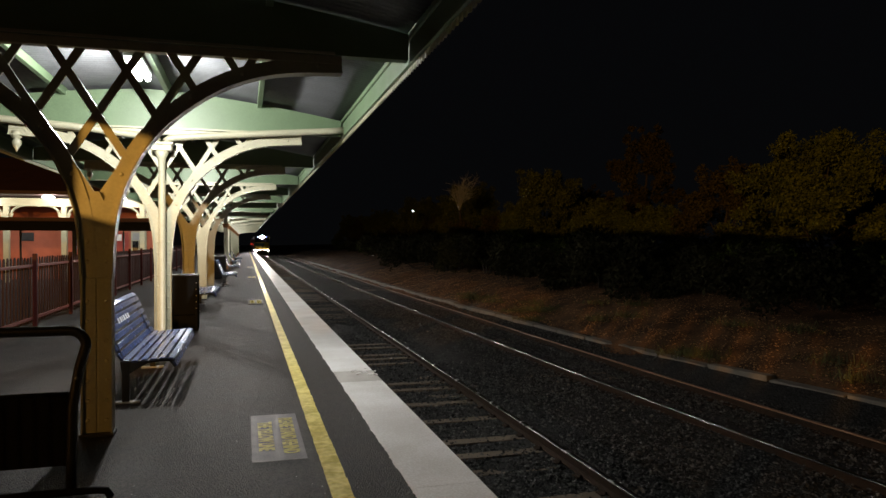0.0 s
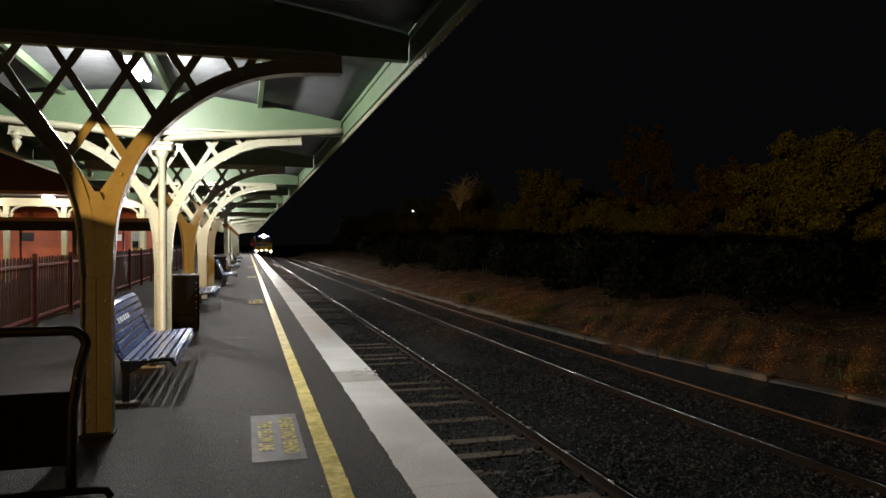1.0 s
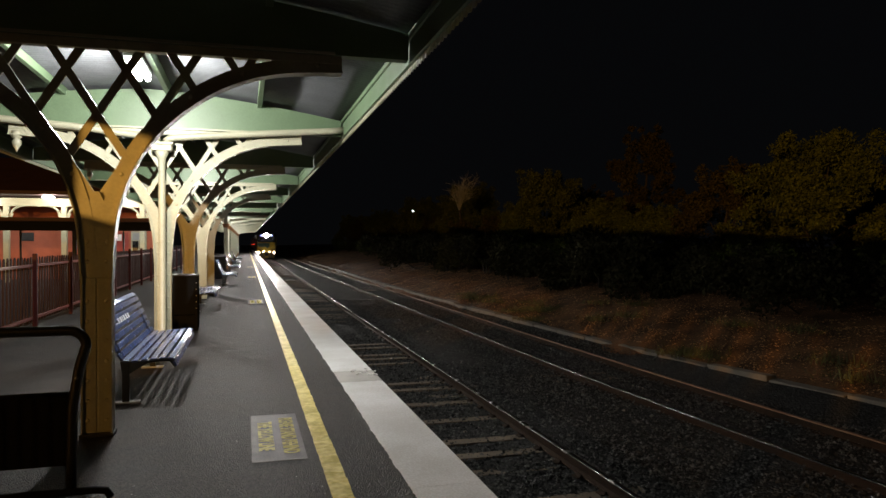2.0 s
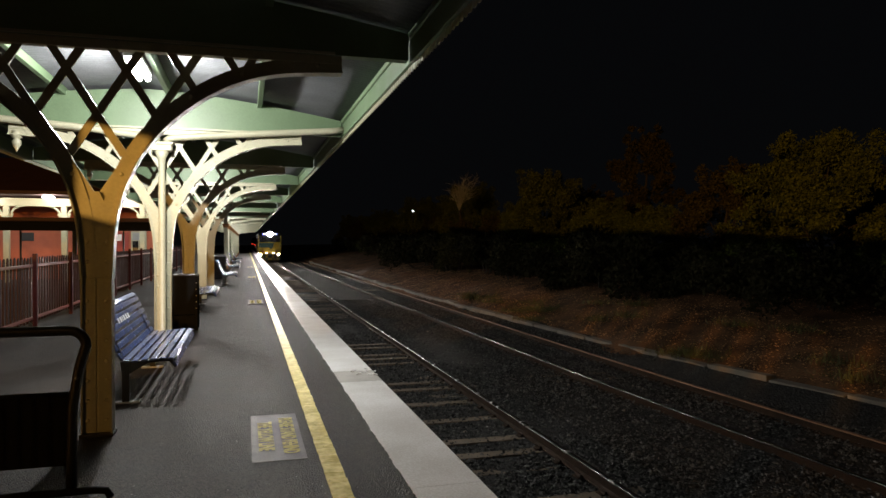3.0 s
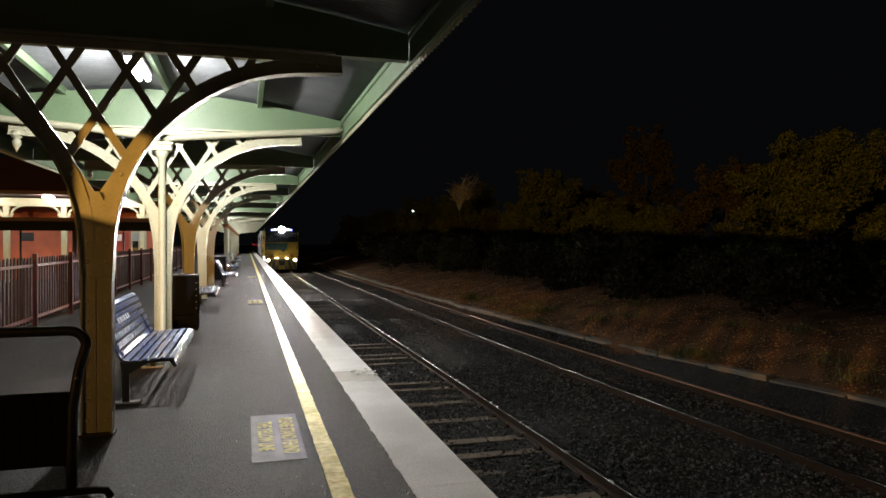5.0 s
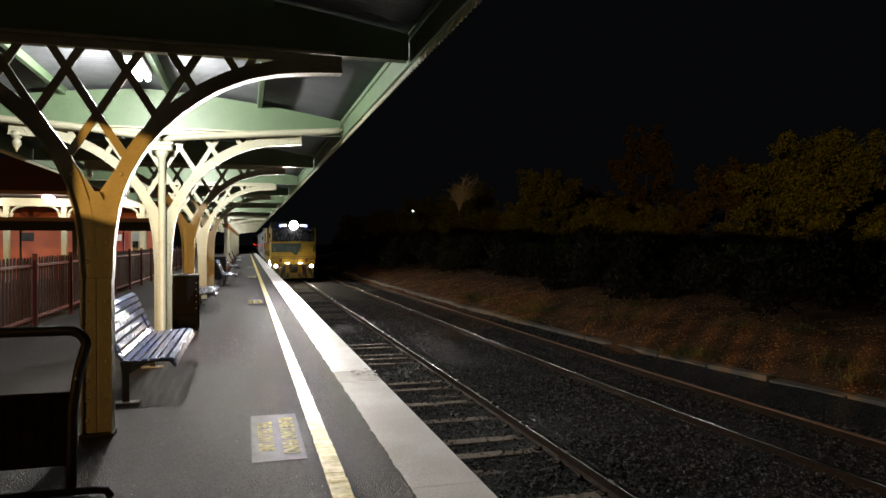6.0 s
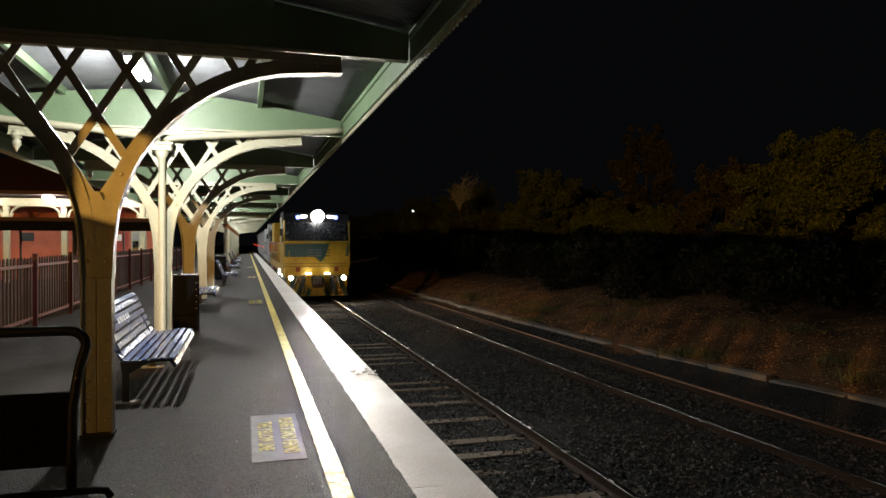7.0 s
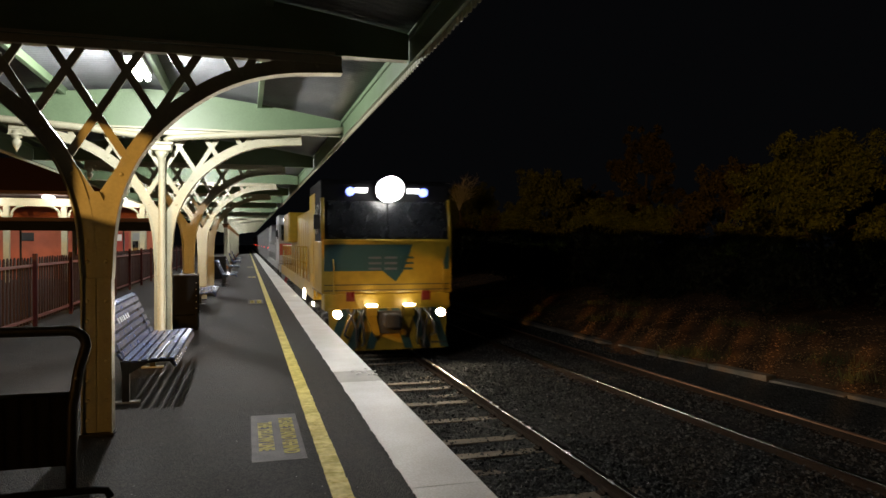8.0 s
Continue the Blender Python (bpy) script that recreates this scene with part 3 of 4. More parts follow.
def tube_light(y):
    t = thing("ceiling_light", (-1.27, y, 3.82), "twin fluorescent batten light, lit, under the canopy ridge", "light", "canopy lights")
    part("batten", slab(-0.1, 0.1, -0.5, 0.5, 0.0, 0.05, 0.01), LETTER, t, "white enamelled batten")
    for x in (-0.05, 0.05):
        part("fluorescent_tube", tube(bmesh.new(), [(x, -0.48, -0.04), (x, 0.48, -0.04)], 0.036, 8), TUBE, t, "glowing white tube")
    part("hanger", slab(-0.02, 0.02, -0.02, 0.02, 0.05, 0.2), DARK, t)


for k in range(0, POSTS, 2):
    y = POST_Y0 + BAY * (k + 0.54)
    tube_light(y)
    lamp("batten_lamp", "POINT", (-1.27, y, 3.69), 545 if k == 0 else 450, (1.0, 0.98, 0.94), 0.03)

# ---- platform furniture ----


def bench():
    """Slatted bench with its length along y, its back to the fence side."""
    t = thing("platform_bench", (0, 0, 0), "blue-grey slatted bench on black steel legs with faded lettering", "bench", "platform benches")
    L = 1.28
    # seat and back profile: x across, z up
    prof = [(0.30, 0.40, -62), (0.265, 0.455, -14), (0.18, 0.462, 0), (0.09, 0.455, 4), (0.0, 0.447, 5), (-0.09, 0.44, 4), (-0.175, 0.445, -8), (-0.235, 0.49, -55), (-0.275, 0.57, -66), (-0.31, 0.655, -68), (-0.345, 0.74, -68), (-0.38, 0.825, -68), (-0.415, 0.905, -66), (-0.46, 0.96, -30)]
    for x, z, a in prof:
        me = slab(-0.031, 0.031, -L, L, -0.012, 0.012, 0.005)
        part("slat", me, SLAT, t, at=pose(x, 0, z, 0, -a, 0))
    for y in (-1.18, 0.98):
        fr = bmesh.new()
        tube(fr, [(0.30, y, 0.36), (0.25, y, 0.43), (0.15, y, 0.435), (0.0, y, 0.42), (-0.15, y, 0.415), (-0.22, y, 0.45), (-0.30, y, 0.62), (-0.44, y, 0.93)], 0.022, 8)
        f = part("side_frame", fr, BLACK, t)
        part("leg", slab(-0.22, -0.15, y - 0.03, y + 0.03, 0.012, 0.43, 0.006), BLACK, t)
        part("brace", sheet(bmesh.new(), [(-0.24, 0.43), (-0.22, 0.3), (-0.15, 0.3), (0.05, 0.42)], y - 0.02, y + 0.02), BLACK, t)
        part("foot_plate", slab(-0.32, -0.05, y - 0.05, y + 0.05, -0.004, 0.014, 0.003), LOCO_GREY, t, "galvanised foot plate")
    for k, (w, o) in enumerate(((0.05, -0.28), (0.06, -0.19), (0.03, -0.12), (0.06, -0.05), (0.05, 0.04), (0.06, 0.13))):
        part("letter_bar", slab(-0.03, 0.03, o * 1.6 - w * 0.75, o * 1.6 + w * 0.75, 0.0125, 0.0135), LETTER, t, "faded white lettering", at=pose(-0.363, -0.12, 0.785, 0, 68, 0))
    return t


BENCH_Y = POST_Y0 + BAY * 0.5
first_bench = bench()
first_bench.matrix_basis = pose(-1.02, 9.06, 0)
for k, x in ((2, -1.02), (4, -0.66), (6, -0.66), (8, -0.66), (10, -0.66)):
    copy_thing(first_bench, pose(x, BENCH_Y + BAY * k, 0))


def bin_unit(y):
    t = thing("litter_bin", (-1.15, y, 0), "square black steel litter bin, pale dots for holes in its corner posts", "bin", "litter bins")
    for x in (-0.235, 0.235):
        for d in (-0.235, 0.235):
            c = part("corner_post", slab(x - 0.025, x + 0.025, d - 0.025, d + 0.025, 0, 1.03, 0.006), MATT_BLACK, t)
            if d < 0:
                # Pale dots in place of post holes with the bright background showing through.
                for k in range(5):
                    b = bmesh.new()
                    bmesh.ops.create_icosphere(b, subdivisions=1, radius=0.011)
                    part("bolt_dot", b, LOCO_GREY, c, "bright dot the size of a bolt head", at=Matrix.Translation((x, d - 0.026, 0.42 + 0.12 * k)))
    for k in range(4):
        m = Matrix.Rotation(k * math.pi / 2, 4, "Z")
        part("side_panel", slab(-0.208, 0.208, -0.232, -0.22, 0.3, 1.01, 0.003), MATT_BLACK, t, at=m)
        part("plinth_panel", slab(-0.208, 0.208, -0.242, -0.224, 0.02, 0.285, 0.004), MATT_BLACK, t, at=m)
        part("top_rail", slab(-0.255, 0.255, -0.26, -0.13, 1.03, 1.055, 0.006), DARK, t, at=m @ Matrix.Translation((0, 0, 0.0006 * k)))
    part("liner", tube(bmesh.new(), [(0, 0, 0.06), (0, 0, 0.08), (0, 0, 0.9)], [0.16, 0.17, 0.18], 16), MATT_BLACK, t)


for y in (14.3, 33.6):
    bin_unit(y)


def trolley():
    """Low luggage barrow with a bent tube handle and a sheet panel."""
    t = thing("platform_trolley", (-1.02, 4.94, 0), "black tubular steel platform trolley with a sheet panel", "trolley")
    hoop = bmesh.new()
    pts = [(-0.06, 0, 0.06), (-0.06, 0, 0.3), (-0.05, 0, 0.62), (-0.01, 0, 0.86), (0.03, 0, 1.0)]
    pts += [(0.03 - 0.1 * (1 - math.cos(a)), 0, 1.0 + 0.1 * math.sin(a)) for a in np.linspace(0.3, math.pi / 2, 6)]
    pts += [(-0.5, 0, 1.1), (-0.9, 0, 1.1), (-1.22, 0, 1.1)]
    part("handle", tube(hoop, pts, 0.033, 12), BLACK, t)
    part("handle_post", tube(bmesh.new(), [(-1.22, 0, 1.1), (-1.22, 0, 0.06)], 0.036, 12), BLACK, t)
    part("panel", slab(-1.2, -0.07, -0.012, 0.012, 0.24, 0.7, 0.006), MATT_BLACK, t, "dark sheet steel panel")
    part("panel_lip", tube(bmesh.new(), [(-1.2, -0.01, 0.7), (-0.07, -0.01, 0.7)], 0.014, 8), BLACK, t)
    part("base_bar", tube(bmesh.new(), [(-1.3, -0.02, 0.075), (0.08, -0.02, 0.075), (0.15, -0.02, 0.065), (0.175, -0.02, 0.02)], 0.024, 10), MATT_BLACK, t, "worn steel base bar")
    for x in (-1.15, -0.6):
        part("foot", slab(x - 0.05, x + 0.05, -0.06, 0.3, 0.0, 0.06, 0.01), MATT_BLACK, t)
    rv = bmesh.new()
    bmesh.ops.create_icosphere(rv, subdivisions=1, radius=0.012)
    part("bolt_dot", rv, LOCO_GREY, t, "bright dot the size of a bolt head", at=Matrix.Translation((-0.02, -0.036, 0.8)))
    return t


trolley()

# ---- fence behind the platform ----
FENCE_X = -4.08


def fence():
    t = thing("picket_fence", (FENCE_X, 0, 0), "oxide red picket fence along the back of the platform", "fence")
    pk = mesh_of("picket", sheet(bmesh.new(), [(-0.05, 0.1), (0.05, 0.1), (0.05, 1.3), (0.042, 1.34), (0.025, 1.37), (0.0, 1.38), (-0.025, 1.37), (-0.042, 1.34), (-0.05, 1.3)], -0.011, 0.011, Matrix.Rotation(radians(90), 4, "Z")), PICKET_RED)
    for k in range(215):
        part("picket", pk, PICKET_RED, t, at=pose(0.03, 6.75 + 0.2 * k, random.uniform(-0.01, 0.01), random.uniform(-0.4, 0.4), 0, random.uniform(-3, 3)))
    ps = mesh_of("fence_post", slab(-0.04, 0.04, -0.04, 0.04, 0, 1.45, 0.01), FENCE_RED)
    for k in range(16):
        part("fence_post", ps, FENCE_RED, t, at=pose(0.13, 6.63 + 2.87 * k, 0))
    for z in (0.17, 1.19):
        part("rail", slab(0.045, 0.1, 6.6, 50, z, z + 0.05, 0.004), FENCE_RAIL, t, "faded rail, pinkish from light put into its paint")
    return t


fence()

# Unseen wall, added to close the platform's back below the light-blocking screen.
solid("unseen_wall_west", slab(-4.3, -4.12, -16, 6.55, 0, 0.4, 0.01), BRICK_RED, "unseen low red brick wall along the back of the platform", "wall")
# Unseen screen, added to dim the sodium light on posts and platform.
screen = thing("unseen_shade_screen", (-4.2, 0, 0), "unseen red slatted screen added to shade the sodium light", "screen")
slat_mesh = mesh_of("slat", slab(-0.004, 0.004, -0.027, 0.027, 0.42, 2.7), FENCE_RED)
for k in range(250):
    part("slat", slat_mesh, FENCE_RED, screen, at=pose(0, -12.2 + 0.07 * k, 0))
for z in (0.4, 2.7):
    part("rail", slab(-0.02, 0.02, -16, 5.25, z, z + 0.02), FENCE_RED, screen)
# Added studs that cut the sodium light into stripes on the bank.
shade_stud_mesh = mesh_of("shade_stud", slab(-0.04, 0.04, -0.11, 0.11, 2.72, 3.62), FENCE_RED)
for k in range(-30, -1):
    part("shade_stud", shade_stud_mesh, FENCE_RED, screen, at=pose(0, 3.405 + 0.42 * k, 0))
# Added board that keeps the light off the first post's left arm.
part("board", slab(-0.03, 0.03, 3.28, 4.3, 2.722, 3.62), FENCE_RED, screen)

# ---- station building beyond the fence, its lit verandah facing the platform ----


def station_building():
    BY = 33.0
    t = thing("station_building", (0, BY, 0), "red brick station building with a lit cream verandah", "building")
    part("wall", slab(-22, -4.25, 2.6, 3.0, 0, 3.9), BRICK_RED, t, "red-painted brick wall")
    part("end_wall", slab(-4.65, -4.25, 3.0, 10, 0, 3.9), BRICK_RED, t)
    bm = bmesh.new()
    a = [bm.verts.new(p) for p in ((-22.5, 2.0, 3.9), (-4.4, 2.0, 3.9), (-7.2, 6.5, 5.9), (-22.5, 6.5, 5.9))]
    bm.faces.new(a)
    c = [bm.verts.new(p) for p in ((-4.4, 11.0, 3.9), (-22.5, 11.0, 3.9))]
    bm.faces.new((a[1], c[0], a[2]))
    bm.faces.new((a[2], c[0], c[1], a[3]))
    bm.faces.new((a[3], c[1], a[0]))
    bm.faces.new((a[0], c[1], c[0], a[1]))
    part("roof", bm, ROOF_RED, t, "dull red hipped roof")
    part("verandah_roof", slab(-22, -4.6, -1.6, 2.6, 3.62, 3.7), ROOF_RED, t, "dull red verandah roof")
    part("verandah_beam", slab(-22, -4.25, 0.1, 0.24, 3.2, 3.54, 0.01), CREAM, t, "cream verandah beam")
    part("fascia", slab(-22.1, -4.5, -1.64, -1.6, 3.6, 3.74), ROOF_RED, t)
    for x in (-14.0, -11.82, -9.65, -7.47, -4.38):
        c = part("column", slab(x - 0.11, x + 0.11, 0.06, 0.28, 0, 3.2, 0.015), CREAM, t)
        for s in (-1, 1):
            pts = [(x + s * (0.14 + 0.52 * (1 - math.cos(q))), 0.17, 2.76 + 0.46 * math.sin(q)) for q in np.linspace(0, math.pi / 2, 7)]
            part("bracket", tube(bmesh.new(), pts, 0.05, 6), CREAM, c)
        part("bracket_base", sheet(bmesh.new(), [(x - 0.2, 2.74), (x + 0.2, 2.74), (x + 0.26, 2.9), (x - 0.26, 2.9)], 0.12, 0.22), CREAM, c)
    part("vent", slab(-9.8, -9.26, 2.57, 2.6, 1.74, 2.12, 0.004), DARK, t, "dark wall vent")
    door = part("door", slab(-6.0, -5.3, 2.56, 2.6, 0.05, 2.15, 0.01), LOCO_RED, t, "red boarded door")
    part("notice", slab(-5.88, -5.6, 2.545, 2.558, 1.75, 2.05), LETTER, door, "small white notice")
    for x in (-14.2, -4.86):
        wi = part("window", slab(x - 0.34, x + 0.34, 2.55, 2.6, 0.9, 2.2, 0.01), CREAM, t, "cream sash window")
        part("blind", slab(x - 0.27, x + 0.27, 2.535, 2.55, 1.78, 2.12), LOCO_GREY, wi, "pale lowered blind")
        for x0, x1 in ((-0.27, -0.02), (0.02, 0.27)):
            part("pane", slab(x + x0, x + x1, 2.535, 2.55, 0.98, 1.74), GLASS, wi)
    for x in (-16.0, -10.5, -7.8, -5.05):
        part("verandah_lamp", slab(x - 0.22, x + 0.22, -1.0, -0.92, 3.5, 3.56, 0.01), TUBE, t, "glowing fluorescent tube")
        lamp("verandah_light", "POINT", (x, BY - 0.95, 3.4), 125, (1.0, 0.97, 0.85), 0.1)
    return t


station_building()


def shelter():
    """Slender steel shelter frame with a deep dark roof edge, between the fence and the building."""
    t = thing("steel_shelter", (0, 28.5, 0), "dark steel shelter with a deep roof edge on slender poles", "shelter")
    part("roof_edge", slab(-18, -3.4, -0.06, 0.06, 2.1, 2.44, 0.01), MATT_BLACK, t, "matt black roof edge")
    part("gutter", slab(-18, -3.4, -0.12, 0.08, 2.445, 2.58, 0.02), ROOF_RED, t, "dull red-brown gutter")
    part("roof", slab(-18, -3.4, 0.085, 3.0, 2.46, 2.54), DARK, t)
    for x, r in ((-14.0, 0.035), (-11.0, 0.035), (-7.85, 0.035), (-6.08, 0.08), (-4.42, 0.035)):
        part("pole", tube(bmesh.new(), [(x, 0, 0), (x, 0, 2.1)], r, 10), DARK, t)
    return t


shelter()

# ---- trees along the bank ----


def leaf_cloud(name, n, lumps, size, mat, seed):
    """A crown: many small leaf sprays spread through overlapping lumps."""
    rng = np.random.default_rng(seed)
    lumps = np.array(lumps, float)
    w = lumps[:, 3] ** 2
    pick = rng.choice(len(lumps), n, p=w / w.sum())
    d = rng.normal(size=(n, 3))
    d /= np.linalg.norm(d, axis=1)[:, None]
    r = lumps[pick, 3] * (0.35 + 0.75 * rng.random(n) ** 0.5) * (1 + 0.25 * np.sin(d[:, 0] * 7 + pick) * np.cos(d[:, 2] * 6))
    c = lumps[pick, :3] + d * r[:, None] * np.array([1, 1, 0.85])
    a = rng.normal(size=(n, 3)) + np.array([0, 0, -0.5])
    a /= np.linalg.norm(a, axis=1)[:, None]
    b = np.cross(a, rng.normal(size=(n, 3)))
    b /= np.linalg.norm(b, axis=1)[:, None]
    s = size * (0.5 + rng.random(n))[:, None]
    v = np.stack([c - a * s, c + b * s * 0.45, c + a * s, c - b * s * 0.45], 1)
    f = np.arange(4)[None] + 4 * np.arange(n)[:, None]
    return raw(name, v.reshape(-1, 3), f, mat)


def tree(height, spread, mat, seed, label, leaves=9000, leaf=0.11):
    random.seed(seed)
    t = thing("tree", (0, 0, 0), label, "tree", "trees on the bank")
    bm = bmesh.new()
    tube(bm, [(0, 0, -0.4), (0.1, 0, height * 0.2), (0.05, 0.1, height * 0.45), (0.2, 0.0, height * 0.75)], [0.04 * height * 0.6, 0.03 * height * 0.6, 0.022 * height * 0.6, 0.01 * height * 0.4], 8)
    part("trunk", bm, BARK, t)
    lumps = []
    for k in range(36):
        a = k * 2.4 + random.uniform(-0.5, 0.5)
        z = height * (random.uniform(0.1, 0.9) if k % 3 else random.uniform(0.06, 0.4))
        r = spread * random.uniform(0.5, 1.0) * (1.05 - 0.65 * (z / height) ** 2)
        e = Vector((r * math.cos(a), r * math.sin(a), z))
        if k < 14:
            part("limb", tube(bmesh.new(), [(0.05, 0.03, height * 0.15 + 0.02 * k * height), e * 0.5 + Vector((0, 0, height * (0.1 + 0.01 * k))), e * 0.95], [0.035, 0.025, 0.008], 6), BARK, t)
        w = spread * random.uniform(0.13, 0.24)
        lumps.append((*e, w))
        for j in range(4):
            o = Vector((random.gauss(0, 1), random.gauss(0, 1), random.gauss(0, 0.9))) * w * 0.9
            lumps.append((*(e + o), w * random.uniform(0.45, 0.8)))
    # upright plumes that break the outline of the top
    for k in range(5):
        a, r = random.uniform(0, 6.28), spread * random.uniform(0.1, 0.6)
        for j in range(5):
            lumps.append((r * math.cos(a) + random.gauss(0, 0.08), r * math.sin(a) + random.gauss(0, 0.08), height * (0.72 + 0.07 * j) + random.uniform(-0.1, 0.25), spread * (0.16 - 0.02 * j)))
    lumps.append((0.1, 0, height * 0.9, spread * 0.25))
    ob = part("crown", leaf_cloud("crown", leaves, lumps, leaf, mat, seed), mat, t)
    return t


t_gold = tree(4.9, 2.7, LEAF, 21, "broad olive-green tree lit by orange street light", 52000, 0.06)
t_gold.matrix_basis = pose(18.6, 19.3, 0.3)
t_two = tree(4.6, 2.6, LEAF, 33, "dense olive tree lit by orange street light", 46000, 0.06)
t_two.matrix_basis = pose(20.5, 14.0, 0.4)
t_dark = tree(4.3, 2.3, LEAF_DARK, 47, "tree with darker brownish foliage on the bank", 32000, 0.068)
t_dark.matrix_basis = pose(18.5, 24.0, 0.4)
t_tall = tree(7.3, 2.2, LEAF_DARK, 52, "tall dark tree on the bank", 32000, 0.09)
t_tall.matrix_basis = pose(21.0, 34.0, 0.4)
for src, x, y, s, rz in ((t_two, 16.3, 30.5, 0.72, 40), (t_gold, 17.0, 38.0, 1.08, 120), (t_two, 16.4, 46.0, 0.74, 200), (t_dark, 15.2, 42, 0.7, 70), (t_dark, 12.4, 40.5, 0.6, 20), (t_two, 17.0, 26.5, 0.62, 130), (t_gold, 17.5, 54, 1.16, 260), (t_dark, 16.4, 62, 0.82, 10), (t_two, 17.9, 71, 1.25, 310), (t_gold, 16.5, 82, 0.82, 30), (t_two, 18, 94, 1.2, 150), (t_dark, 17, 105, 1.1, 230), (t_gold, 18, 122, 1.2, 80), (t_dark, 25, 22, 1.0, 160), (t_gold, 24, 11.5, 0.85, 300), (t_dark, 24, 46, 1.2, 90), (t_two, 15.0, 51, 0.8, 15), (t_gold, 15.0, 66, 0.85, 190), (t_two, 15.2, 36, 0.75, 250)):
    c = copy_thing(src, pose(x, y, 0.3, 0, 0, rz))
    c.scale = (s, s, s)

# low shrubs at the foot of the trees, their shade put into the leaf colour


def shrub(seed):
    random.seed(seed)
    t = thing("shrub", (0, 0, 0), "low shrub on the bank, darkened for shade", "shrub", "shrubs on the bank")
    lumps = [(random.gauss(0, 0.55), random.gauss(0, 0.7), random.uniform(0.3, 1.3), random.uniform(0.35, 0.6)) for k in range(9)]
    for x, y, z, r in lumps[:5]:
        part("stem", tube(bmesh.new(), [(x * 0.1, y * 0.1, -0.2), (x * 0.6, y * 0.6, z * 0.6), (x, y, z)], [0.03, 0.02, 0.008], 5), BARK, t)
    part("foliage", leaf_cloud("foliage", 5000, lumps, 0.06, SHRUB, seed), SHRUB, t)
    return t


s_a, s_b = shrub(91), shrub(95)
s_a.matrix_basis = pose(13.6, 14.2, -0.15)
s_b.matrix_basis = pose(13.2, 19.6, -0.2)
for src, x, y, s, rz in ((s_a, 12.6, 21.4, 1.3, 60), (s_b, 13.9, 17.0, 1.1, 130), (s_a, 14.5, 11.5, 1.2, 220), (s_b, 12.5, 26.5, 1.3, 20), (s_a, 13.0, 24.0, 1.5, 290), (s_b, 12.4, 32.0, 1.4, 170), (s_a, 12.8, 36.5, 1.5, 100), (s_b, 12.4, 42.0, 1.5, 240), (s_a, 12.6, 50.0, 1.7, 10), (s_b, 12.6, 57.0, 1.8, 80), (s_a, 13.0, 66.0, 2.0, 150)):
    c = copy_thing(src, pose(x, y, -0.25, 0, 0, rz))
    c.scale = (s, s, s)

bare = thing("bare_tree", (13.7, 45, -0.4), "leafless tree, fine bare branches coloured pale as if lit white", "tree")
random.seed(77)
tr = bmesh.new()
tube(tr, [(0, 0, -0.5), (0.2, 0, 3), (0.1, 0.2, 5)], [0.14, 0.1, 0.06], 7)
part("trunk", tr, BARK, bare, "dark rough trunk")
for k in range(16):
    a, r = random.uniform(0, 6.28), random.uniform(0.3, 1.5)
    e = Vector((r * math.cos(a), r * math.sin(a), random.uniform(5.0, 6.6)))
    bm = tube(bmesh.new(), [(0.1, 0.1, 4.2), e * 0.5 + Vector((0, 0, 2.8)), e], [0.03, 0.018, 0.006], 5)
    for j in range(14):
        q = Vector((0.1, 0.1, 4.6)).lerp(e, random.uniform(0.3, 1))
        tube(bm, [q, q + Vector((random.gauss(0, 0.4), random.gauss(0, 0.4), random.uniform(0.0, 0.6)))], [0.011, 0.004], 4)
    part("branch", bm, PALE_BARK, bare)


def on_bank(x, y):
    """A place on the bank's uneven surface, x counted from the kerb at 10."""
    z = float(np.interp(x, BANK_X, BANK_Z)) + 0.16 * noise.noise((x * 0.5, y * 0.35, 5.0)) + 0.064 * noise.noise((x * 1.7, y * 1.7, 5.0))
    return x + bank_shift(x, y), y, z


def litter_places(rng, n):
    x = rng.uniform(10.2, 15.5, n)
    y = 6 + 50 * rng.random(n) ** 1.4
    return np.array([on_bank(a, b) for a, b in zip(x.tolist(), y.tolist())]) + np.array([0, 0, 0.01])


stones("leaf_litter", 60000, litter_places, (0.008, 0.03), LITTER, "dry orange-brown leaf litter on the bank", 14, 0.25)


def tuft(x, y, z, seed, n=420):
    rng = np.random.default_rng(seed)
    c = np.array([x, y, z]) + rng.normal(size=(n, 3)) * np.array([0.35, 0.35, 0.0])
    d = rng.normal(size=(n, 3)) * 0.5 + np.array([0, 0, 0.8])
    s = rng.uniform(0.05, 0.2, n)[:, None]
    e = rng.normal(size=(n, 3)) * np.array([0.006, 0.006, 0])
    v = np.stack([c - e, c + e, c + d * s], 1)
    tagged(new("grass_tuft", raw("grass_tuft", v.reshape(-1, 3), np.arange(n * 3).reshape(-1, 3), GRASS)), "tuft of dry grass on the bank", "grass", kind="stuff")


random.seed(8)
for k, (x, y) in enumerate([(random.uniform(10.3, 12.6), random.uniform(8.5, 30)) for q in range(22)]):
    tuft(*on_bank(x, y), 60 + k)

far_lamp = thing("yard_lamp", (14.1, 60.0, -0.2), "distant lit white yard lamp on a pole", "lamp")
part("pole", tube(bmesh.new(), [(0, 0, 0), (0, 0, 4.6)], 0.06, 6), DARK, far_lamp)
bm = bmesh.new()
bmesh.ops.create_icosphere(bm, subdivisions=2, radius=0.07, matrix=Matrix.Translation((0, 0, 4.64)))
part("globe", bm, FAR_LIGHT, far_lamp, "glowing white globe")

# Post and arm are made up, to carry two small emissive dots.
signal = thing("made_up_light_post", (13.98, 60.0, -0.3), "made-up low post carrying a white and an orange light dot", "signal")
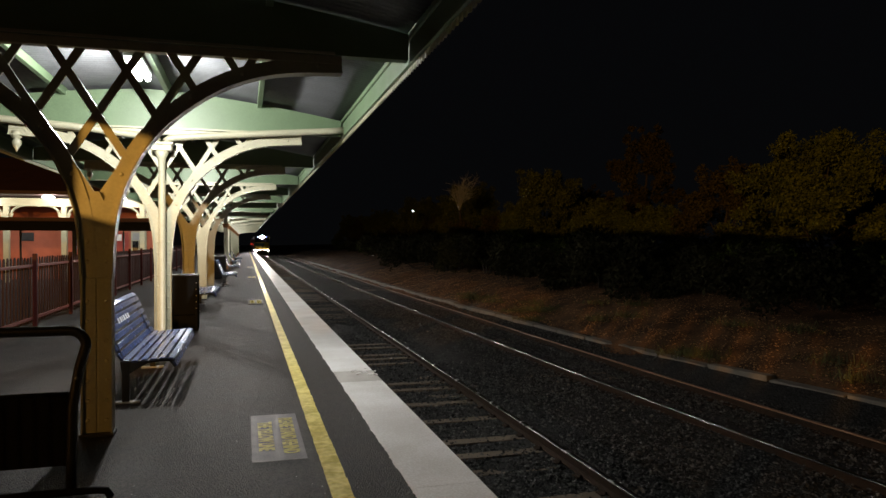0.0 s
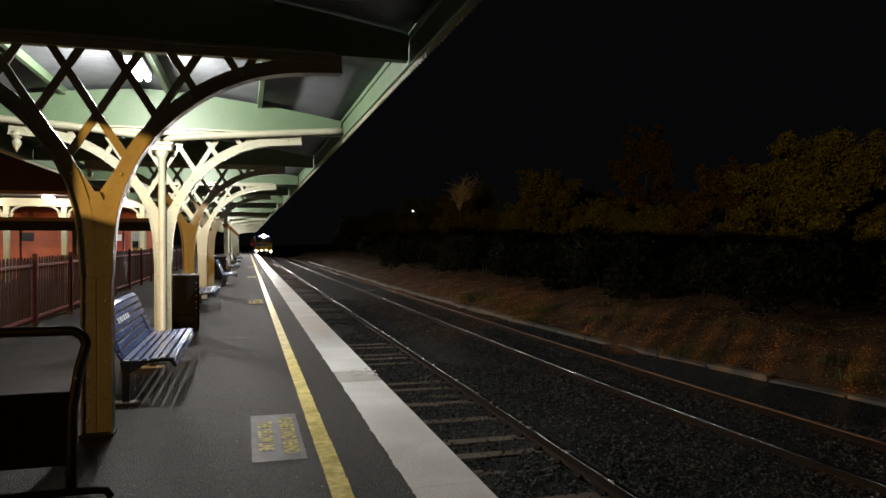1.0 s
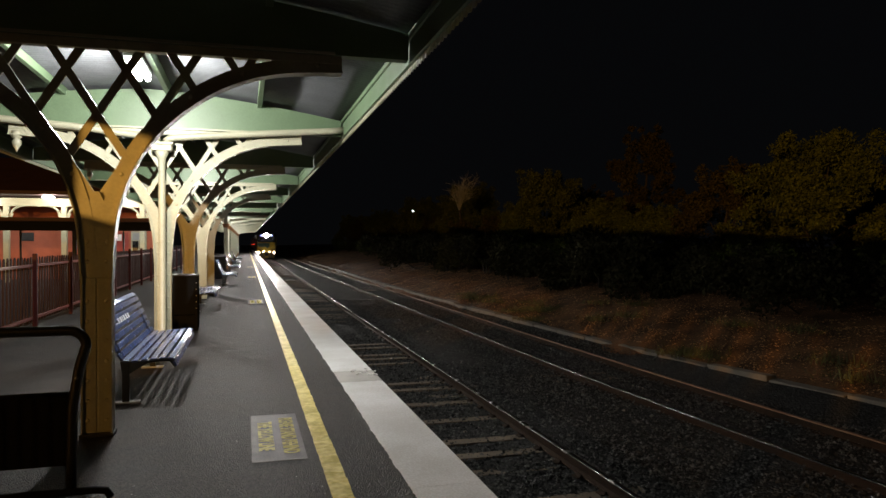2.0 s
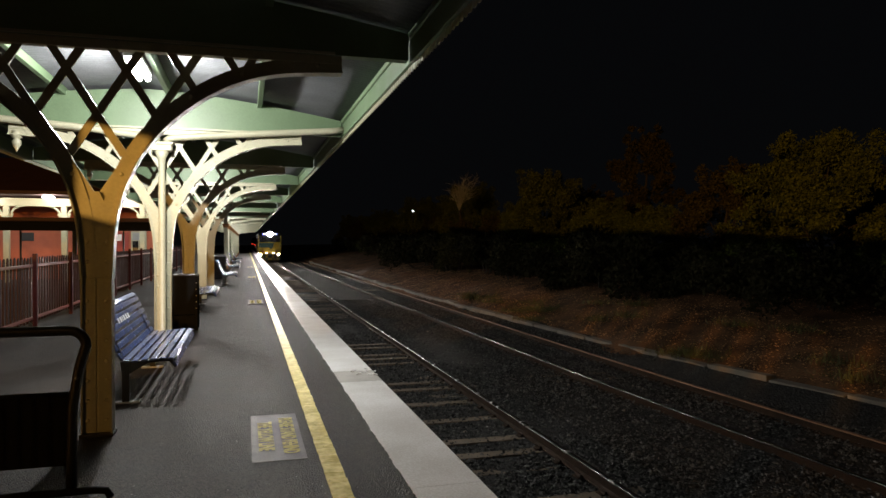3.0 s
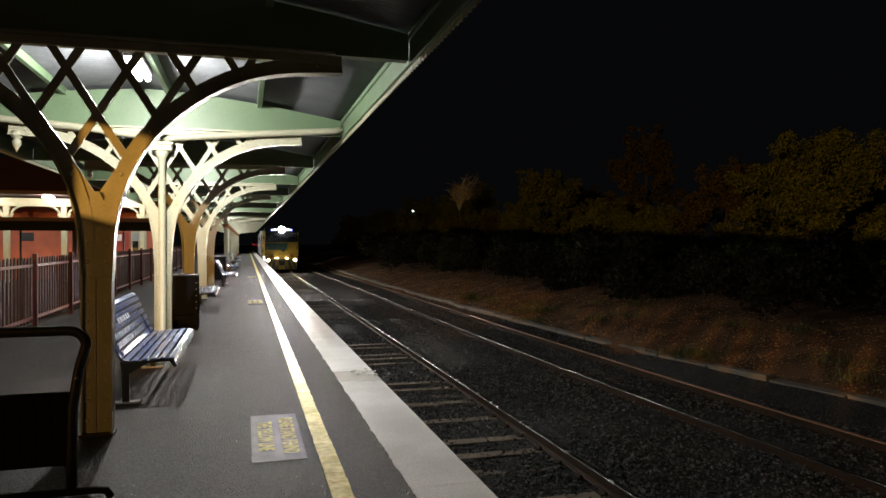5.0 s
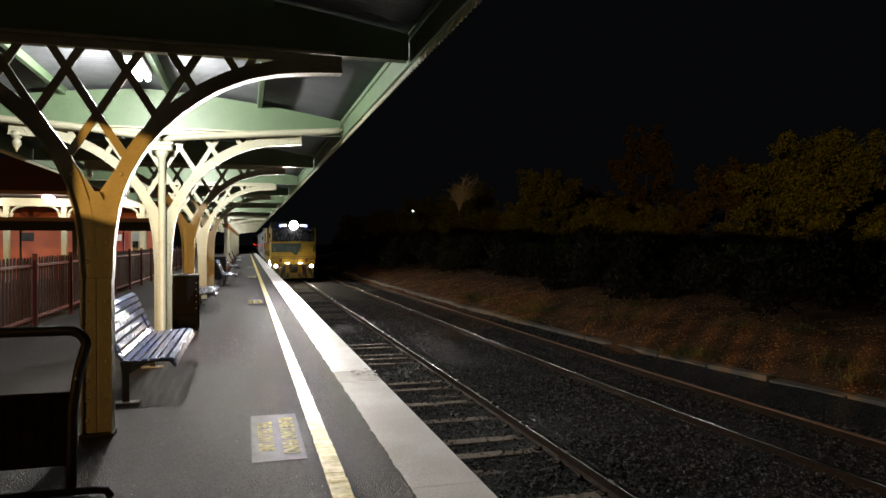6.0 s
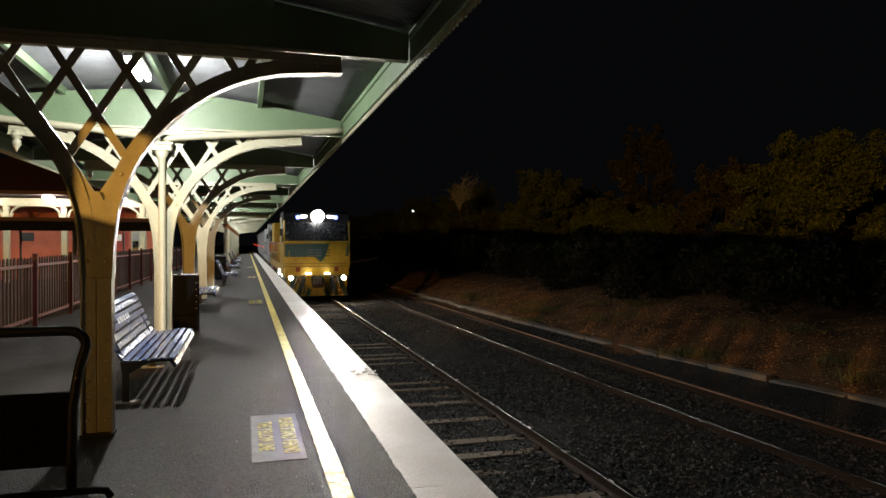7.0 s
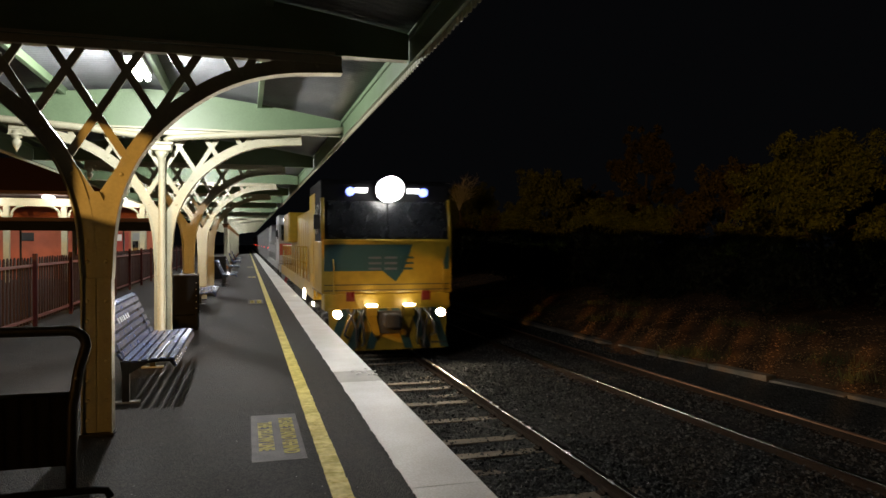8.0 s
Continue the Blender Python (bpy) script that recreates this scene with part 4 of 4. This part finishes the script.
part("post", tube(bmesh.new(), [(0, 0, 0), (0, 0, 1.1)], 0.05, 8), DARK, signal)
part("arm", slab(-0.32, 0.32, -0.05, 0.05, 1.1, 1.24, 0.01), DARK, signal)
for x, mat, label in ((-0.23, FAR_LIGHT, "emissive white dot"), (0.23, AMBER, "emissive orange dot")):
    part("light_dot", tube(bmesh.new(), [(x, -0.05, 1.17), (x, -0.1, 1.17)], 0.055, 10), mat, signal, label)

# street lamp behind the platform, source of the orange light
street = thing("street_lamp", (-14.4, -8.4, 0), "tall street lamp with an orange sodium lantern", "street lamp")
part("pole", tube(bmesh.new(), [(0, 0, 0), (0, 0, 5.4), (0.05, 0, 5.65), (0.3, 0, 5.75)], [0.08, 0.05, 0.045, 0.04], 10), DARK, street)
part("hood", slab(0.1, 0.7, -0.15, 0.15, 5.68, 5.76, 0.02), DARK, street)

# ---- the train ----
HALF = 1.55


def wheelset(parent, y, r=0.49):
    """An axle with two wheels, turning about x."""
    bm = bmesh.new()
    tube(bm, [(-0.85, 0, 0), (0.85, 0, 0)], 0.08, 8)
    me = tube(bmesh.new(), [(-0.07, 0, 0), (-0.06, 0, 0), (0.045, 0, 0), (0.05, 0, 0), (0.07, 0, 0)], [0.3, r, r, r + 0.03, r + 0.03], 24, smooth=False)
    me = mesh_of("wheel", me, UNDER)
    e2 = part("axle", bm, UNDER, parent, at=pose(0, y, r))
    for s in (-1, 1):
        w = part("wheel", me, UNDER, e2, at=pose(s * 0.75, 0, 0, 0, 0, 0 if s < 0 else 180))
    return e2


def bogie(parent, y, axles):
    b = part("bogie_frame", slab(-1.15, 1.15, y - 2.3, y + 2.3, 0.45, 0.8, 0.03), UNDER, parent, "grimy bogie frame")
    for s in (-1, 1):
        for a in axles:
            part("axlebox", slab(s * 1.16 - 0.1, s * 1.16 + 0.1, y + a - 0.2, y + a + 0.2, 0.3, 0.72, 0.03), UNDER, b)
            part("spring", tube(bmesh.new(), [(s * 1.2, y + a + 0.45, 0.4), (s * 1.2, y + a + 0.45, 0.8)], 0.1, 8), UNDER, b)
    return [wheelset(parent, y + a) for a in axles]


def locomotive(front, side, band, lit):
    """A wide-nosed diesel locomotive; its front plane is at y = 0, z = 0 at the rail."""
    t = thing("locomotive", (0, 0, 0), "yellow and green diesel locomotive, headlights lit" if lit else "grey and red diesel locomotive coupled behind", "locomotive", "train")
    # cab: lower nose, raked windscreen, roof
    z0, zs, zw, zr = 1.5, 2.74, 3.72, 4.18
    prof = [(0.0, z0), (0.0, zs), (0.14, zw), (0.22, zr - 0.12), (0.45, zr), (3.1, zr), (3.1, z0)]
    cab = bmesh.new()
    sheet(cab, prof, -HALF, HALF, Matrix(((0, 1, 0, 0), (1, 0, 0, 0), (0, 0, 1, 0), (0, 0, 0, 1))))
    bmesh.ops.recalc_face_normals(cab, faces=cab.faces[:])
    bmesh.ops.bevel(cab, geom=cab.edges[:], offset=0.05, segments=3, profile=0.5, affect="EDGES")
    c = part("cab", cab, MATT_BLACK if lit else front, t, "dark upper cab and roof")
    nose = slab(-HALF - 0.008, HALF + 0.008, -0.012, 3.09, z0 - 0.01, zs, 0.04)
    part("nose", nose, front, t)
    for s in (-1, 1):
        part("corner_pillar", tube(bmesh.new(), [(s * (HALF - 0.03), 0.03, zs - 0.03), (s * (HALF - 0.03), 0.16, zw)], 0.05, 8), side, t)
        part("cab_side", slab(s * HALF - 0.012, s * HALF + 0.012, 1.6, 3.05, zs - 0.02, zr - 0.25, 0.008), side, t)
    part("nose_ledge", slab(-HALF + 0.03, HALF - 0.03, -0.05, 0.05, zs - 0.04, zs + 0.02, 0.015), front, t)
    rake = math.degrees(math.atan(0.14 / 0.98))
    for s in (-1, 1):
        wx = s * 0.715
        fr = part("windscreen", slab(-0.7, 0.7, -0.012, 0.012, -0.45, 0.42, 0.01), GLASS, t, "dark windscreen glass", at=pose(wx, 0.065, 3.24, -rake, 0, 0))
        part("wiper", tube(bmesh.new(), [(0.1, -0.03, -0.38), (-0.25 * s, -0.03, 0.1)], 0.01, 5), BLACK, fr)
        part("side_window", slab(s * (HALF + 0.004) - 0.012, s * (HALF + 0.004) + 0.012, 0.55, 1.5, 2.9, 3.6, 0.008), GLASS, t, "dark cab side window")
        part("cab_door", slab(s * (HALF + 0.004) - 0.012, s * (HALF + 0.004) + 0.012, 1.9, 2.55, 1.55, 3.55, 0.008), side, t)
        part("mirror", slab(s * 1.6 - 0.1, s * 1.6 + 0.1, 0.4, 0.44, 3.0, 3.35, 0.01), BLACK, t)
        part("hand_rail", tube(bmesh.new(), [(s * 1.5, 1.8, 1.3), (s * 1.53, 1.8, 2.9)], 0.016, 6), LOCO_GREY, t)
    # painted band with a wedge pointing down, and a wedge at the far corner
    part("band", sheet(bmesh.new(), [(-HALF + 0.05, 2.02), (-HALF + 0.05, 2.64), (0.58, 2.64), (0.36, 2.02), (0.18, 1.76), (-0.14, 2.02)], -0.02, -0.008), band, t, "dark green painted band")
    part("band", sheet(bmesh.new(), [(HALF - 0.06, 2.05), (HALF - 0.06, 2.6), (HALF - 0.12, 2.6), (HALF - 0.22, 2.05)], -0.02, -0.008), band, t, "dark green painted band")
    for z in (1.56, 1.69):
        part("stripe", slab(-HALF + 0.05, HALF - 0.05, -0.02, -0.008, z, z + 0.022), UNDER, t, "thin dark stripe")
    for x, w, z in ((-0.32, 0.3, 2.33), (-0.32, 0.3, 2.2), (-0.32, 0.3, 2.07), (0.06, 0.3, 2.33), (0.06, 0.3, 2.2), (0.06, 0.3, 2.07)):
        part("emblem_bar", slab(x - w / 2, x + w / 2, -0.028, -0.02, z - 0.025, z + 0.025), EMBLEM, t, "dull grey emblem bar")
    for x, w, z in ((0.46, 0.3, 2.33), (0.46, 0.3, 2.2), (0.46, 0.26, 2.07)):
        part("emblem_bar", slab(x - w / 2, x + w / 2, -0.028, -0.008, z - 0.025, z + 0.025), band, t, "dark green emblem bar")
    # pilot: buffer beam, plough with chevrons, coupler, hoses
    part("buffer_beam", slab(-1.5, 1.5, -0.03, 0.6, 1.1, 1.5, 0.03), side, t)
    part("footplate", slab(-1.5, 1.5, 0.2, 3.1, 1.44, 1.5, 0.01), UNDER, t)
    pl = part("plough", sheet(bmesh.new(), [(-1.35, 0.18), (1.35, 0.18), (1.42, 1.16), (-1.42, 1.16)], -0.12, -0.06), side, t, "plough with yellow and green chevrons")
    for k in range(6):
        for s in (-1, 1):
            x = s * (0.2 + 0.22 * k)
            if k % 2:
                part("chevron", sheet(bmesh.new(), [(x - 0.1 + s * 0.05, 0.2), (x + 0.1 + s * 0.05, 0.2), (x + 0.1 - s * 0.28, 1.15), (x - 0.1 - s * 0.28, 1.15)], -0.128, -0.119), band, pl, "dark green stripe")
    part("coupler", slab(-0.19, 0.19, -0.6, -0.12, 0.72, 1.05, 0.05), UNDER, t, "grimy knuckle coupler")
    part("coupler_pocket", slab(-0.28, 0.28, -0.2, -0.121, 0.56, 1.1, 0.02), UNDER, t)
    for s in (-1, 1):
        part("lifting_post", slab(s * 0.44 - 0.13, s * 0.44 + 0.13, -0.3, -0.025, 0.98, 1.2, 0.02), side, t)
        part("draft_arm", sheet(bmesh.new(), [(s * 0.24, 0.55), (s * 0.36, 0.5), (s * 0.56, 1.02), (s * 0.34, 1.02)], -0.26, -0.1), side, t)
        for j, (d, drop, lean) in enumerate(((0.62, 0.5, 0.16), (0.74, 0.38, -0.1), (0.83, 0.58, 0.2), (0.98, 0.3, -0.16))):
            x = s * d
            part("air_hose", tube(bmesh.new(), [(x, -0.1, 1.12), (x, -0.22, 1.12), (x + s * lean * 0.4, -0.32, 1.0), (x + s * lean, -0.34, 0.75), (x + s * lean * 1.2, -0.3, drop), (x + s * lean * 0.7, -0.26, drop - 0.08)], 0.032, 7), UNDER, t)
        part("step", slab(s * 1.2 - 0.2, s * 1.2 + 0.2, -0.14, 0.1, 0.3, 0.34), UNDER, t)
        part("corner_rail", tube(bmesh.new(), [(s * 1.3, -0.16, 1.5), (s * 1.3, -0.2, 2.1), (s * 1.3, -0.05, 2.3)], 0.016, 6), side, t)
        part("red_lamp", slab(s * 0.9 - 0.1, s * 0.9 + 0.1, -0.06, 0.0, 1.32, 1.54, 0.01), TAIL_RED, t, "red tail lamp, unlit")
    # lights
    hz = 3.92
    if lit:
        hs = part("headlight_housing", tube(bmesh.new(), [(0, 0.5, hz), (0, 0.019, hz)], 0.29, 28), UNDER, t, "dark round headlight housing")
        # Cells spread wider than the real twin lamp to enlarge the bright disc.
        cells = [(0.0, 0.0)] + [(0.106 * math.cos(j * math.pi / 3), 0.106 * math.sin(j * math.pi / 3)) for j in range(6)] + [(0.21 * math.cos(j * math.pi / 6), 0.21 * math.sin(j * math.pi / 6)) for j in range(12)]
        for dx, dz in cells:
            part("reflector_cup", tube(bmesh.new(), [(dx, 0.018, hz + dz), (dx, -0.42, hz + dz)], 0.046, 10, cap=False), GLOW, hs, "reflector cup, its reflected light put in as emission")
            part("headlight", tube(bmesh.new(), [(dx, 0.012, hz + dz), (dx, -0.005, hz + dz)], [0.045, 0.044], 10), HEADLIGHT, hs, "blazing white headlight")
        for s in (-1, 1):
            part("marker_light", slab(s * 0.62 - 0.14, s * 0.62 + 0.14, 0.08, 0.14, hz - 0.06, hz + 0.05, 0.01), MARKER, t, "glowing white marker strip")
            part("corner_light", tube(bmesh.new(), [(s * 0.88, 0.2, hz - 0.04), (s * 0.88, 0.07, hz - 0.04)], 0.1, 14), BLUE_LENS, t, "blue-white corner light")
            part("ditch_light", tube(bmesh.new(), [(s * 1.22, -0.2, 1.04), (s * 1.22, -0.208, 1.04)], 0.088, 16), DITCH, t, "lit round ditch light")
            part("ditch_hood", tube(bmesh.new(), [(s * 1.22, -0.02, 1.04), (s * 1.22, -0.14, 1.04), (s * 1.22, -0.25, 1.04)], [0.07, 0.1, 0.1], 16, cap=False), UNDER, t)
            part("step_light", slab(s * 0.44 - 0.12, s * 0.44 + 0.12, -0.32, -0.22, 1.215, 1.26, 0.01), STEP_LIGHT, t, "lit step lamp")
        part("side_lamp", slab(-1.5, -1.45, 5.9, 6.15, 0.95, 1.25, 0.01), STEP_LIGHT, t, "lit side lamp")
        part("step_well_lamp", slab(-1.5, -1.46, 2.9, 3.02, 0.98, 1.08, 0.01), STEP_LIGHT, t, "small lit step lamp")
        # Added emissive ring that rounds off the glare of the headlight.
        glare_ring = bmesh.new()
        rim = [[glare_ring.verts.new((r * math.cos(a), y, hz + r * math.sin(a))) for a in np.linspace(0, 2 * math.pi, 33)[:-1]] for r, y in ((0.255, -0.418), (0.285, -0.41), (0.285, 0.0))]
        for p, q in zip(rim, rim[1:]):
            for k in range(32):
                glare_ring.faces.new((p[k], p[(k + 1) % 32], q[(k + 1) % 32], q[k]))
        part("glare_ring", glare_ring, GLOW, hs, "added emissive ring for the headlight's round glare")
    # hood, walkway and rails
    if not lit:
        part("roof_lamp", tube(bmesh.new(), [(-1.2, 0.2, hz), (-1.2, 0.05, hz)], 0.1, 12), MARKER, t, "lit white cab lamp")
    part("hood", slab(-1.0, 1.0, 3.1, 20.2, 1.54, 3.9, 0.08), side, t)
    part("electrical_cabinet", slab(-1.3, 1.3, 3.12, 5.6, 1.54, 3.3, 0.05), side, t)
    part("air_intake", slab(-1.15, 1.15, 3.3, 5.4, 3.3, 3.85, 0.04), UNDER, t, "grimy dark air intake")
    part("radiator", slab(-1.4, 1.4, 16.0, 19.8, 2.7, 4.05, 0.06), side, t)
    part("exhaust", slab(-0.4, 0.4, 9.5, 10.6, 3.9, 4.15, 0.03), UNDER, t)
    part("sill", slab(-1.46, 1.46, 3.1, 21, 1.12, 1.54, 0.02), side, t)
    for k in range(9):
        for s in (-1, 1):
            part("hood_door", slab(s * 1.004 - 0.012, s * 1.004 + 0.012, 6.0 + k * 1.05, 6.95 + k * 1.05, 1.7, 3.5, 0.008), side, t)
    for s in (-1, 1):
        for k in range(12):
            part("stanchion", tube(bmesh.new(), [(s * 1.43, 5.7 + 1.3 * k, 1.54), (s * 1.43, 5.7 + 1.3 * k, 2.55)], 0.02, 6), side, t)
        for z in (2.05, 2.55):
            part("walkway_rail", tube(bmesh.new(), [(s * 1.43, 5.6, z), (s * 1.43, 20.2, z)], 0.02, 6), side, t)
    part("fuel_tank", slab(-1.3, 1.3, 7.6, 13.4, 0.35, 1.12, 0.08), UNDER, t)
    axles = bogie(t, 4.0, (-1.8, 0, 1.8)) + bogie(t, 17.0, (-1.8, 0, 1.8))
    return t, axles


def wagon():
    t = thing("hopper_wagon", (0, 0, 0), "grimy grey ribbed hopper wagon", "wagon", "train")
    bm = bmesh.new()
    sheet(bm, [(0.3, 1.6), (1.4, 1.1), (11.6, 1.1), (12.7, 1.6), (12.9, 3.9), (0.1, 3.9)], -1.35, 1.35, Matrix(((0, 1, 0, 0), (1, 0, 0, 0), (0, 0, 1, 0), (0, 0, 0, 1))))
    part("body", bm, LOCO_GREY, t)
    for k in range(11):
        for s in (-1, 1):
            part("rib", slab(s * 1.38 - 0.03, s * 1.38 + 0.03, 0.9 + 1.1 * k, 1.0 + 1.1 * k, 1.2, 3.9), LOCO_GREY, t)
    part("top_sill", slab(-1.44, 1.44, 0.05, 12.95, 3.9, 4.0, 0.01), DARK, t)
    part("underframe", slab(-0.5, 0.5, -0.3, 13.3, 0.8, 1.1), UNDER, t)
    axles = bogie(t, 2.0, (-0.9, 0.9)) + bogie(t, 11.0, (-0.9, 0.9))
    part("lamp", slab(-1.45, -1.41, 0.9, 1.0, 2.2, 2.3), RED_LENS, t, "small lit red lamp")
    return t, axles


lead, lead_axles = locomotive(LOCO_YELLOW, LOCO_YELLOW, LOCO_GREEN, True)
second, second_axles = locomotive(LOCO_GREY, LOCO_GREY, LOCO_RED, False)
first_wagon, wagon_axles = wagon()
wagons = [first_wagon] + [copy_thing(first_wagon, pose(0, 0, 0)) for k in range(8)]

SPEED, FRONT_AT_END = 17.2, 16.25


def motions():
    """The train rolls along the platform at a steady speed; its wheels turn."""
    train = [(lead, 0.0), (second, 22.2)] + [(w, 44.6 + 13.9 * k) for k, w in enumerate(wagons)]
    for ob, back in train:
        walk(ob, [(t, pose(TRACK_1, FRONT_AT_END + SPEED * (8 - t) + back, RAIL)) for t in (0.0, 2.0, 4.0, 6.0, 8.0)])
    for ax in lead_axles:
        y, r = ax.location.y, 0.49
        walk(ax, [(k / 30, pose(0, y, r, math.degrees(SPEED * k / 30 / r) % 360, 0, 0)) for k in range(241)])


motions()
